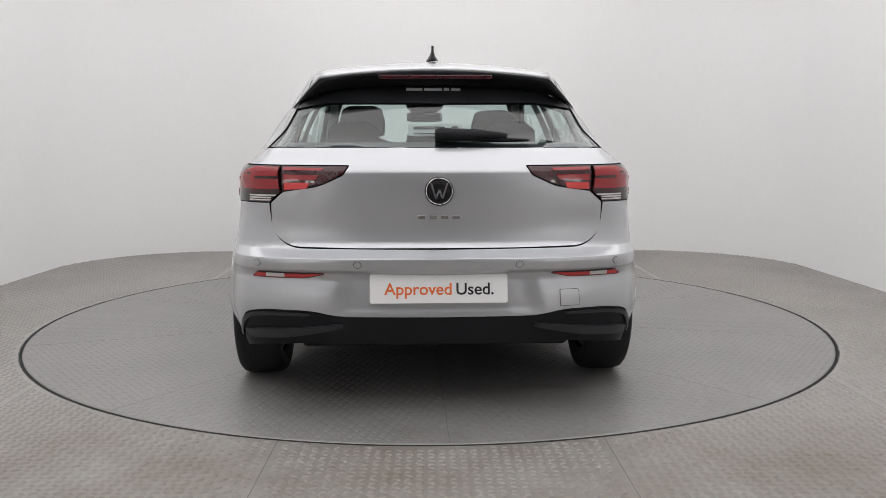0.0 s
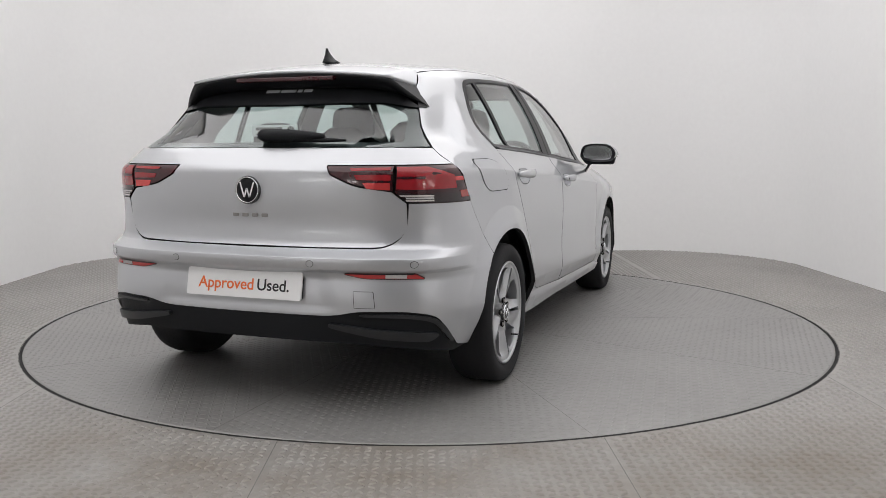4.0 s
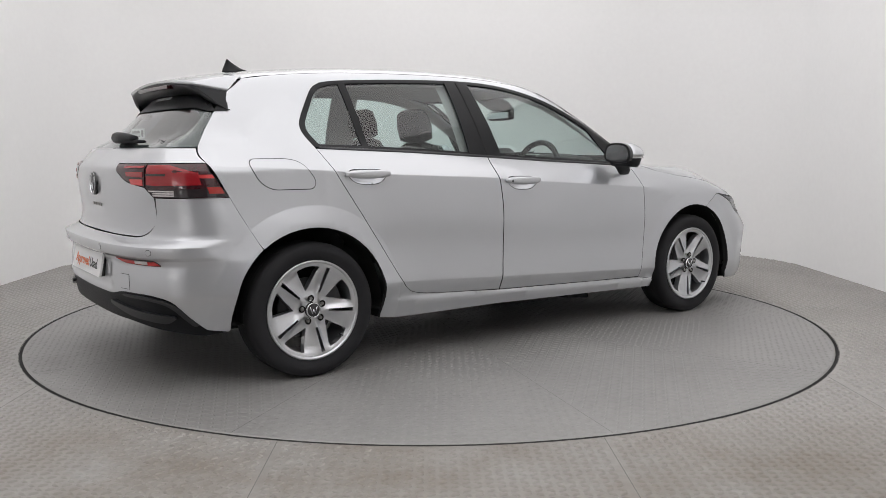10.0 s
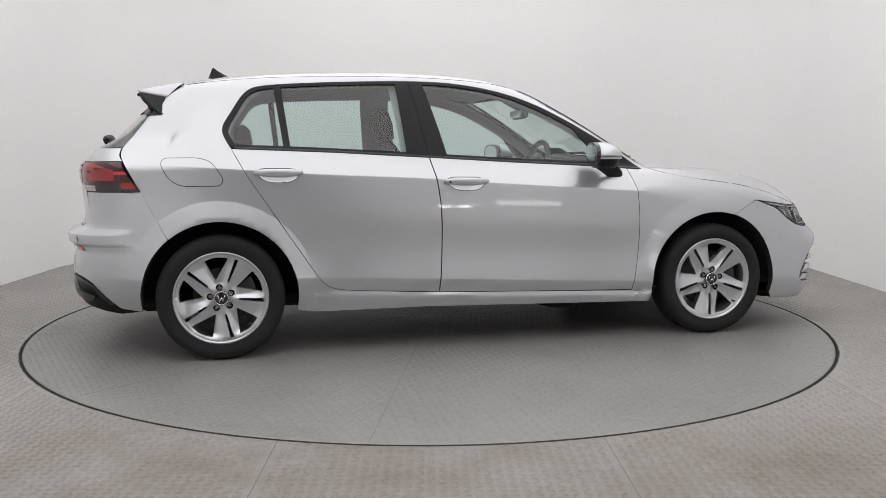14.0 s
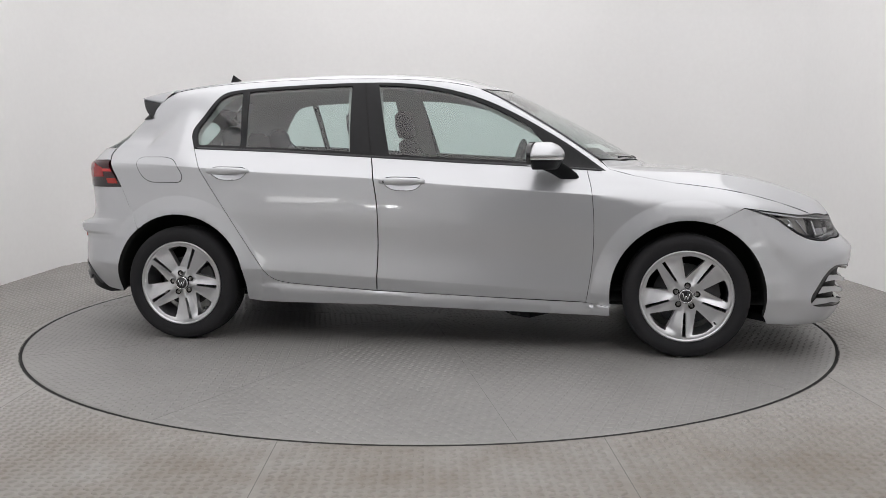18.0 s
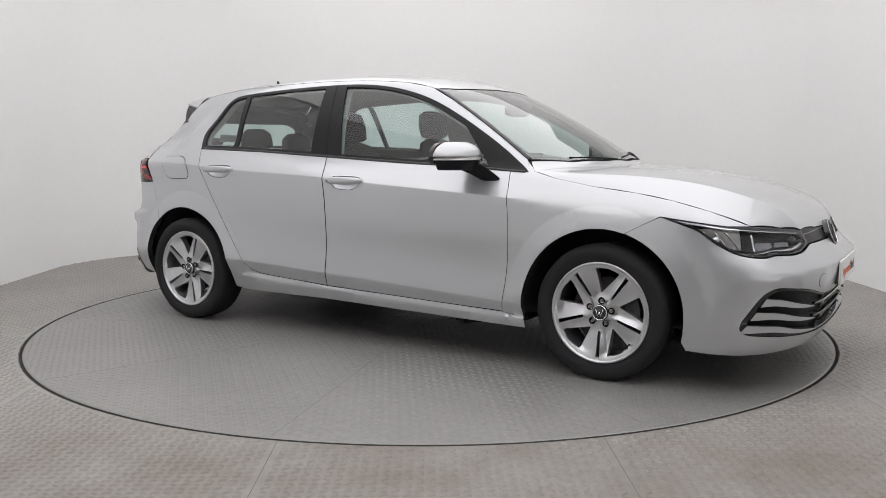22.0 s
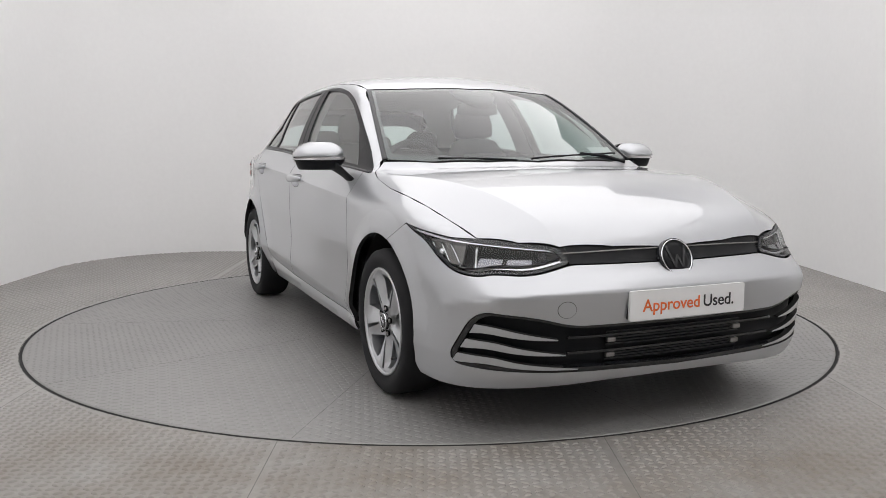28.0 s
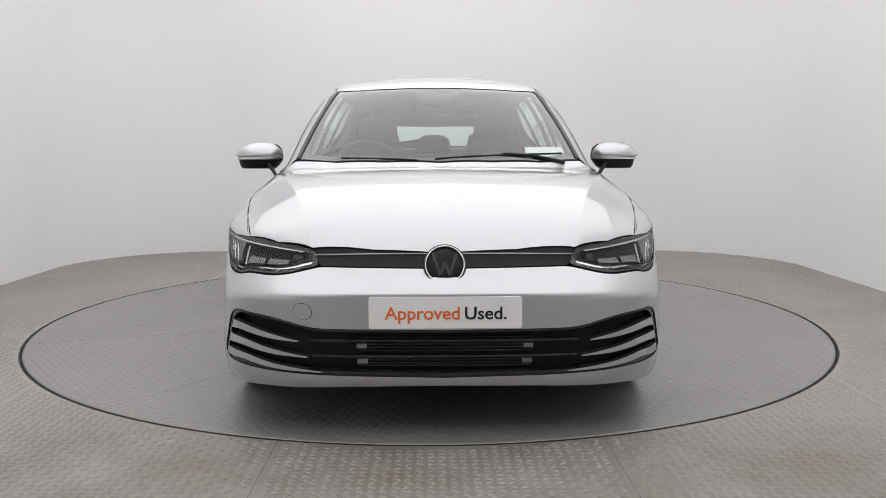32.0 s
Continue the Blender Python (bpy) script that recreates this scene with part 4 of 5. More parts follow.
def build_tail_light(s):
    inn = [(.338, .9575, .006), (.592, .960), (.592, .866), (.45, .887, .03), (.36, .927, .012)]
    lamp = sheet("tail_light", [back(.598, .960), seam(-1.659, .963, .004), seam(-1.578, .8215), back(.644, .8215), back(.598, .862)], "tail", DARK_RED, car, "red and smoked outer tail light", side=s, step=.02, gap=.001, skirt=.02, lift=.002)
    sheet("smoked_band", [seam(-1.5795, .8235), seam(-1.594, .853), seam(-1.64, .860), back(.66, .858), back(.602, .868), back(.642, .8235)], "tail", SMOKE, lamp, "smoked lower band of the tail light", side=s, step=.02, gap=.001, skirt=.001, lift=.0035)
    sheet("red_glow", [back(.603, .954), back(.70, .956, .01), seam(-1.70, .925), seam(-1.69, .875), back(.66, .871), back(.603, .874)], "tail", RED_LENS, lamp, "deep red light cell", side=s, step=.02, gap=0, skirt=.001, lift=.0035)
    sheet("red_bar", [back(.605, .921), back(.70, .921), back(.70, .912), back(.605, .911)], "tail", DARK_RED, lamp, "dark bar across the light", side=s, step=.02, gap=0, skirt=.001, lift=.005)
    sheet("red_outline", [seam(-1.70, .918), seam(-1.645, .918), seam(-1.637, .903), seam(-1.695, .903)], "tail", REFLECTOR_RED, lamp, "small red outlined cell", side=s, step=.02, gap=0, skirt=.001, lift=.0045)
    for z in (.8305, .8395, .8485):
        sheet("reverse_lamp", [back(.612 if z > .845 else .634, z + .003), back(.725, z + .003), back(.725, z - .003), back(.618 if z > .845 else .638, z - .003)], "tail", PALE_LENS, lamp, "pale stripe of the reversing lamp", side=s, step=.02, gap=0, skirt=.001, lift=.0045)
    sheet("side_reflector", [seam(-1.67, .866), seam(-1.612, .866), seam(-1.598, .8385), seam(-1.66, .8385)], "tail", ORANGE_RED, lamp, "bright orange red side reflector", side=s, step=.02, gap=0, skirt=.001, lift=.0048)
    inner = sheet("inner_tail_light", inn, "rear", DARK_RED, car, "dark red inner tail light on the tailgate", side=s, step=.02, gap=.001, skirt=.02, lift=.002)
    sheet("red_bar", [(.43, .950), (.585, .953), (.585, .943), (.44, .941)], "rear", RED_LENS, inner, "red light guide", side=s, step=.02, gap=0, skirt=.001, lift=.0035)
    sheet("red_bar", [(.45, .926), (.585, .928), (.585, .905), (.46, .908)], "rear", RED_LENS, inner, "red light guide", side=s, step=.02, gap=0, skirt=.001, lift=.0035)
    sheet("lamp_cell", [(.482, .897), (.582, .897), (.582, .870), (.496, .874)], "rear", REFLECTOR_RED, inner, "bright red lamp cell", side=s, step=.02, gap=0, skirt=.001, lift=.0035)


def build_nose():
    arch_f = wrap(nose, arch(HUB_F, 71.5, -14, n=14))
    top = [seam_n(1.526, .664), seam_n(1.56, .683), seam_n(1.60, .704), seam_n(1.64, .725), nose(1.671, .846, .740), nose(1.825, .836, .690, .03), nose(1.925, .818, .620, .05), nose(2.0, .793, .586, .04), nose(2.075, .742, .577, .04), nose(2.11, .70, .588, .02), nose(2.172, .575, .584, .05), nose(2.188, .428, .619, .02), (0, .614)]
    bump = top + [(0, .203)] + [nose(2.2, .31, .198), nose(2.10, .62, .180, .1), nose(1.96, .79, .172, .06), nose(1.80, .85, .180)] + arch_f[::-1]
    hole = [nose(1.985, .800, .300, .03), nose(2.07, .762, .435, .05), nose(2.115, .728, .463, .03), nose(2.195, .565, .446, .06), nose(2.236, .453, .413, .05), (0, .410), (0, .238), nose(2.14, .62, .250, .1), nose(2.0, .785, .266, .03)]
    bumper = sheet("front_bumper", bump, "nose", PAINT, car, sym=True, step=.020, holes=[hole], skirt=.03, gap=.0016)
    sheet("lower_grille", hole, "nose", ROUGH_BLACK, bumper, "black lower grille", sym=True, step=.03, level=-.045, gap=-.02, skirt=0)
    rim_in = [nose(2.01, .790, .303, .03), nose(2.085, .750, .425, .05), nose(2.12, .715, .452, .03), nose(2.195, .565, .436, .06), nose(2.236, .453, .403, .05), (0, .400), (0, .252), nose(2.14, .62, .266, .1), nose(2.03, .775, .279, .03)]
    sheet("grille_frame", hole, "nose", GLOSS_BLACK, bumper, "gloss black grille frame", sym=True, step=.03, holes=[rim_in], gap=.001, lift=-.004, skirt=.03)
    for s in (1, -1):
        for z_out, z_in, yi in ((.408, .362, .50), (.352, .306, .47), (.297, .252, .42)):
            d = (.408 - z_out) * .12
            pts = [nose(2.078 - d * 6, .748 + d * 1.5, z_out + .008, .004), nose(2.125, .700, z_out + .003, .03), nose(2.175, .61, (z_out + z_in) / 2 + .002, .06), nose(2.225, yi, z_in + .004), nose(2.225, yi, z_in), nose(2.17, .60, z_in + .004, .08), nose(2.10, .715, z_out - .020, .03), nose(2.062 - d * 7, .762 + d, z_out - .026, .004)]
            sheet("grille_fin", pts, "nose", PAINT, bumper, "silver tapering grille fin", side=s, step=.02, lift=-.002, skirt=.02, gap=0)
    for z in (.366, .310):
        line = [(a, z) for a in np.linspace(-.42, .42, 40)]
        p = on_form("nose", line, -.022)
        verts = [(x + .006 * u, y, zz + .006 * v) for x, y, zz in p for u, v in ((-1, -.7), (1, -.7), (1, .7), (-1, .7))]
        faces = [(i * 4 + j, i * 4 + (j + 1) % 4, i * 4 + 4 + (j + 1) % 4, i * 4 + 4 + j) for i in range(39) for j in range(4)]
        mesh_object("grille_bar", verts, faces, GLOSS_BLACK, bumper, "gloss black horizontal grille bar", False)
    for k in range(9):
        z = .268 + k * .0115 + (.012 if k > 3 else 0)
        p = on_form("nose", [(a, z) for a in np.linspace(-.28, .28, 24)], -.036)
        verts = [(x + .004 * u, y, zz + .0022 * v) for x, y, zz in p for u, v in ((-1, -1), (1, -1), (1, 1), (-1, 1))]
        faces = [(i * 4 + j, i * 4 + (j + 1) % 4, i * 4 + 4 + (j + 1) % 4, i * 4 + 4 + j) for i in range(23) for j in range(4)]
        mesh_object("grille_slat", verts, faces, SATIN_BLACK, bumper, "thin dark shutter slat", False)
    for s in (1, -1):
        for z in (.345, .288):
            p = on_form("nose", [(s * .265, z)], -.03)[0]
            part("shutter_clip", box(p[0] - .008, p[0] + .006, p[1] - .018, p[1] + .018, p[2] - .009, p[2] + .009, .003), STEEL, bumper, "grey shutter bracket", False)
    # lower lip
    sheet("lower_lip", [(0, .207), nose(2.2, .31, .202), nose(2.10, .62, .184, .1), nose(1.96, .79, .176, .06), nose(1.83, .84, .182), nose(1.83, .82, .150), nose(1.96, .76, .145), nose(2.10, .58, .155), (0, .172)], "nose", ROUGH_BLACK, bumper, "black under lip", sym=True, step=.03, level=-.025, gap=0, skirt=.04)
    # upper grille strip between the headlights
    strip = [top_n(2.199, 0), top_n(2.193, .15), top_n(2.187, .25), top_n(2.175, .36), top_n(2.161, .458), nose(2.184, .43, .624), (0, .618)]
    up = sheet("upper_grille", strip, "nose", SPOILER_BLACK, car, "narrow gloss black upper grille", sym=True, step=.026, level=-.008, gap=-.003, skirt=.01)
    sheet("light_strip", [(0, .6650), nose(2.172, .25, .6640), nose(2.158, .455, .6595), nose(2.160, .455, .6560), nose(2.175, .25, .6605), (0, .6615)], "nose", STEEL, up, "thin bright strip across the grille", sym=True, step=.026, level=-.004, gap=0, skirt=.004)
    for s in (1, -1):
        build_headlight(s)
    cap = [(math.atan2(.483, 2.252 - 1.2) + .0275 * math.cos(k * math.pi / 10), .474 + .0285 * math.sin(k * math.pi / 10)) for k in range(20)]
    sheet("cap_joint", cap, "nose", GAP, bumper, "dark joint of the round cover", side=-1, step=.012, gap=-.0018, lift=.0006, skirt=0)
    sheet("towing_eye_cover", cap, "nose", PAINT, bumper, "round silver towing eye cover", side=-1, step=.012, gap=0, lift=.0022, skirt=.002)


HEADLIGHT = [seam_n(1.671, .7395, .004), seam_n(1.82, .7205), seam_n(1.93, .7055), top_n(2.006, .707), top_n(2.05, .655), top_n(2.10, .589), top_n(2.135, .52), top_n(2.161, .459, .006), nose(2.186, .43, .624, .02), nose(2.172, .575, .588, .05), nose(2.11, .70, .591, .02), nose(2.075, .742, .580, .04), nose(2.0, .793, .589, .04), nose(1.925, .818, .623, .05), nose(1.825, .836, .693, .03)]


def build_headlight(s):
    lamp = sheet("headlight", HEADLIGHT, "nose", SPOILER_BLACK, car, "headlight with dark housing and chrome reflector cells", side=s, step=.026, level=-.045, gap=.004, skirt=-.04)
    lens = sheet("lens", HEADLIGHT, "nose", LENS, lamp, "clear headlight lens", side=s, step=.026, gap=.002, skirt=0)
    lens.visible_shadow = False
    sheet("black_edge", HEADLIGHT, "nose", SATIN_BLACK, lamp, "black edge of the lens", side=s, step=.02, gap=.0015, lift=-.001, skirt=.012,
          holes=[[nose(1.735, .840, .728, .004), nose(1.93, .795, .702), nose(2.03, .715, .692), nose(2.10, .60, .680), nose(2.148, .475, .668, .01), nose(2.176, .45, .630, .02), nose(2.162, .575, .597, .05), nose(2.105, .70, .600, .02), nose(2.07, .742, .589, .04), nose(2.0, .790, .599, .04), nose(1.935, .815, .630, .05), nose(1.835, .834, .694, .03)]])
    sheet("daylight_guide", [nose(1.73, .838, .7265), nose(1.93, .795, .702), nose(2.03, .715, .692), nose(2.10, .60, .680), nose(2.140, .49, .670), nose(2.145, .49, .664), nose(2.105, .595, .673), nose(2.03, .712, .684), nose(1.93, .79, .694), nose(1.78, .83, .713)], "nose", CHROME, lamp, "bright daylight light guide along the top", side=s, step=.02, level=-.006, gap=0, skirt=.015)
    sheet("low_guide", [nose(2.178, .455, .628), nose(2.168, .575, .600, .05), nose(2.11, .70, .604, .02), nose(2.07, .742, .592, .04), nose(2.0, .790, .602, .04), nose(2.0, .786, .608, .04), nose(2.07, .735, .599, .04), nose(2.11, .695, .611, .02), nose(2.16, .575, .607, .05), nose(2.17, .46, .632)], "nose", CHROME, lamp, "bright light guide along the bottom", side=s, step=.02, level=-.012, gap=0, skirt=.015)
    for a, b, zl, zh, mt in ((.535, .622, .610, .634, CELL), (.630, .715, .606, .636, CELL), (.76, .96, .612, .694, STEEL)):
        sheet("reflector_cell", [(a + .006, zl, .004), (b, zl - .004, .004), (b - .008, zh, .004), (a, zh - .002, .004)], "nose", mt, lamp, "bright reflector cell", side=s, step=.02, level=-.026, gap=0, skirt=.012)
    for k in range(5):
        a = .775 + .042 * k
        p = [on_form("nose", [(a + .012 * j, .612 + .019 * j)], -.018)[0] for j in range(5)]
        part("facet_rib", tube([(x, s * y, z) for x, y, z in p], .0035, 6), CHROME, lamp, "bright rib of the faceted reflector")
    for a, zz in ((.86, .650), (.50, .648)):
        c = on_form("nose", [(a, zz)], -.03)[0]
        d = Vector((math.cos(a), math.sin(a), 0))
        bm = bmesh.new()
        bmesh.ops.create_uvsphere(bm, u_segments=20, v_segments=12, radius=.022)
        bmesh.ops.translate(bm, verts=bm.verts[:], vec=(c[0], s * c[1], c[2]))
        part("projector", bm, CHROME if a > .7 else GLOSS_BLACK, lamp, "round projector lens")
    p = [on_form("nose", [(.72, .600 + .01 * k)], -.02)[0] for k in range(9)]
    part("divider", tube([(x, s * y, z) for x, y, z in p], .005, 8), CHROME, lamp, "bright divider between the lamp cells")


# ---- wheels ----
def spoke_holes(start):
    """Five wide windows and five narrow slots; angles run clockwise from the top."""
    holes = []
    for k in range(5):
        s = start + 72 * k

        def at(r, deg):
            a = math.radians(90 - s - deg)
            return (r * math.cos(a), r * math.sin(a))
        holes.append([(*at(.084, 32), .008), (*at(.194, 26.5), .008), (*at(.2005, 43.5), .06), (*at(.194, 60), .008)])
        holes.append([(*at(.082, -2.6), .003), (*at(.198, -2.9), .003), (*at(.198, 2.2), .003), (*at(.082, 4.2), .003)])
    return holes


def rim_depth(start):
    def depth(q):
        r = np.hypot(q[:, 0], q[:, 1])
        deg = (90 - np.degrees(np.arctan2(q[:, 1], q[:, 0])) - start) % 72
        fall = np.clip((.205 - r) / .03, 0, 1) * np.clip((r - .04) / .04, 0, 1)
        wide = np.clip((deg - 2) / 23, 0, 1) * (deg < 40)
        narrow = np.clip((72 - deg - 2) / 11, 0, 1) * (deg >= 40)
        return -.018 * np.clip(1 - r / .2, 0, 1) - fall * .017 * (wide + narrow)
    return depth


def build_wheel(x, side, turn, front):
    """A wheel as a part of the car; outward is its own +y for the left side."""
    hub = new("wheel")
    hub.parent = car
    hub.location = (x, side * .857, .306)
    hub.scale = (1.015, 1.0, 1.015)
    hub.rotation_euler = (0, turn, 0)
    tagged(hub, "alloy wheel with a black tyre")
    R = .3015
    prof = [(.205, -.170), (.222, -.178), (.262, -.188), (.283, -.184), (.2955, -.168), (R, -.140), (R, -.030), (.2955, -.004), (.283, .008), (.260, .011), (.235, .004), (.222, -.004), (.205, -.012)]
    prof = [(r, h * side) for r, h in prof]
    part("tyre", lathe(prof, 72), TYRE, hub, "black rubber tyre")
    for g in range(4):
        yy = (-.055 - g * .024) * side
        part("tread_groove", lathe([(R + .0006, yy - .004), (R - .006, yy - .002), (R - .006, yy + .002), (R + .0006, yy + .004)], 72), GAP, hub, "dark tread groove")
    lip = [(.2225, -.006), (.2235, .000), (.219, .004), (.213, .001), (.206, -.012), (.200, -.06), (.196, -.16)]
    part("rim_barrel", lathe([(r, h * side) for r, h in lip], 72), ALLOY, hub, "silver rim barrel and lip")
    outer = [(.212 * math.cos(2 * math.pi * k / 72), .212 * math.sin(2 * math.pi * k / 72)) for k in range(72)]
    part("spokes", flat_plate([outer] + spoke_holes(38 if front else 23), .009, .036, lambda a, b, h: (a, (h - .004) * side, b), rim_depth(38 if front else 23)), ALLOY, hub, "silver five twin spokes", True)
    part("centre_cap", lathe([(r, h * side) for r, h in ((.0001, -.004), (.030, -.005), (.036, -.009), (.036, -.03))], 32), GLOSS_BLACK, hub, "black centre cap")
    part("cap_ring", lathe([(r, h * side) for r, h in ((.0295, -.0045), (.0305, -.0030), (.0335, -.0030), (.0345, -.0075))], 32), CHROME, hub, "bright ring on the centre cap")
    pts = [(-.017, .016), (-.0075, -.016), (0, .004), (.0075, -.016), (.017, .016)]
    for (a0, b0), (a1, b1) in zip(pts[:-1], pts[1:]):
        bm = tube([(a0, -.0042 * side, b0), (a1, -.0042 * side, b1)], .0019, 6)
        part("cap_bar", bm, CHROME, hub, "bright bar on the centre cap")
    for k in range(5):
        a = math.radians(90 - (38 if front else 23) - 40 - 72 * k)
        c = (.053 * math.cos(a), 0, .053 * math.sin(a))
        part("bolt_well", lathe([(.0155, -.0125 * side), (.0105, -.022 * side), (.0001, -.022 * side)], 20, "y", c), GAP, hub, "dark bolt well")
        part("wheel_bolt", lathe([(.0001, -.010 * side), (.0065, -.010 * side), (.0085, -.013 * side), (.0085, -.024 * side)], 6, "y", c), STEEL, hub, "steel wheel bolt", False)
    part("brake_disc", lathe([(.0001, -.070 * side), (.08, -.070 * side), (.085, -.078 * side), (.150 if front else .135, -.078 * side), (.150 if front else .135, -.10 * side)], 48), BRAKE, hub, "steel brake disc, coloured dark for the shade behind the spokes")
    a0 = -turn + (.15 if front else .15)
    cal = bmesh.new()
    segs = []
    for k in range(9):
        a = a0 - .45 + .9 * k / 8
        row = [cal.verts.new((r * math.cos(a), h * side, r * math.sin(a))) for r, h in ((.10, -.055), (.165, -.055), (.165, -.11), (.10, -.11))]
        segs.append(row)
    for a, b in zip(segs[:-1], segs[1:]):
        for j in range(4):
            cal.faces.new((a[j], a[(j + 1) % 4], b[(j + 1) % 4], b[j]))
    cal.faces.new(segs[0])
    cal.faces.new(segs[-1])
    bmesh.ops.recalc_face_normals(cal, faces=cal.faces[:])
    part("brake_caliper", cal, BRAKE, hub, "dark grey brake caliper", False)
    part("valve", lathe([(.0001, .012 * side), (.004, .012 * side), (.004, -.02 * side)], 10, "y", (.185 * math.cos(-.75), 0, .185 * math.sin(-.75))), INK, hub, "black tyre valve")


def build_wells():
    for hub in (HUB_R, HUB_F):
        for s in (1, -1):
            bm = lathe([(.392, .815 if hub > 0 else .790), (.392, .50), (.0001, .50)], 48)
            for v in bm.verts:
                if v.co.z < -.04:
                    v.co.z = -.04
                v.co.x += hub
                v.co.z += HUB_Z
                v.co.y *= s
            part("wheel_well", bm, WELL, car, "dark wheel arch lining")
    part("underbody", box(-1.62, 2.02, -.56, .56, .20, .30, .02), WELL, car, "dark underbody", False)
    part("floor_pan", box(-.84, 1.03, -.78, .78, .215, .25, .01), WELL, car, "dark floor pan", False)
    part("exhaust_box", box(-1.80, -1.45, -.35, .30, .25, .32, .03), STEEL, car, "grey exhaust silencer", False)


for sd in (-1, 1):
    build_body(sd)
build_tops()
build_tail()
build_nose()
build_wells()
for x, fr in ((HUB_R, False), (HUB_F, True)):
    for sd in (-1, 1):
        build_wheel(x, sd, 0.0, fr)


# ---- inside the car ----
def cushion(sections, n=20, power=3.2):
    """A padded form through sections (centre, half width, half depth, lean direction)."""
    bm = bmesh.new()
    rows = []
    for (cx, cy, cz), hw, hd, lean in sections:
        c, s = math.cos(math.radians(lean)), math.sin(math.radians(lean))
        row = []
        for k in range(n):
            a = 2 * math.pi * k / n
            u = math.copysign(abs(math.cos(a)) ** (2 / power), math.cos(a)) * hw
            v = math.copysign(abs(math.sin(a)) ** (2 / power), math.sin(a)) * hd
            row.append(bm.verts.new((cx + v * c, cy + u, cz + v * s)))
        rows.append(row)
    for a, b in zip(rows[:-1], rows[1:]):
        for k in range(n):
            bm.faces.new((a[k], a[(k + 1) % n], b[(k + 1) % n], b[k]))
    bm.faces.new(rows[0])
    bm.faces.new(rows[-1])
    bmesh.ops.recalc_face_normals(bm, faces=bm.faces[:])
    return bm


def build_seat(x, y, z):
    seat = new("front_seat")
    seat.parent = car
    tagged(seat, "dark grey cloth front seat with headrest")
    part("seat_cushion", cushion([((x + .02, y, .50), .20, .06, 90), ((x + .06, y, .50), .25, .085, 90), ((x + .30, y, .51), .25, .085, 90), ((x + .48, y, .53), .24, .07, 90), ((x + .52, y, .53), .20, .04, 90)]), FABRIC, seat)
    part("backrest", cushion([((x - .02, y, .46), .20, .06, 12), ((x - .04, y, .55), .25, .075, 12), ((x - .14, y, .80), .25, .075, 14), ((x - .21, y, .96), .215, .06, 14), ((x - .245, y, 1.035 + z), .15, .045, 14), ((x - .25, y, 1.055 + z), .10, .02, 14)]), FABRIC, seat)
    hx, hz = x - .255, 1.145 + z
    part("headrest", cushion([((hx + .012, y, hz - .082), .085, .025, 12), ((hx + .006, y, hz - .07), .125, .045, 12), ((hx - .008, y, hz), .130, .052, 12), ((hx - .022, y, hz + .07), .112, .045, 12), ((hx - .026, y, hz + .088), .075, .022, 12)]), FABRIC, seat)
    for s in (-.055, .055):
        part("headrest_post", tube([(hx + .03, y + s, hz - .16), (hx + .012, y + s, hz - .06)], .006, 8), CHROME, seat, "bright headrest post")


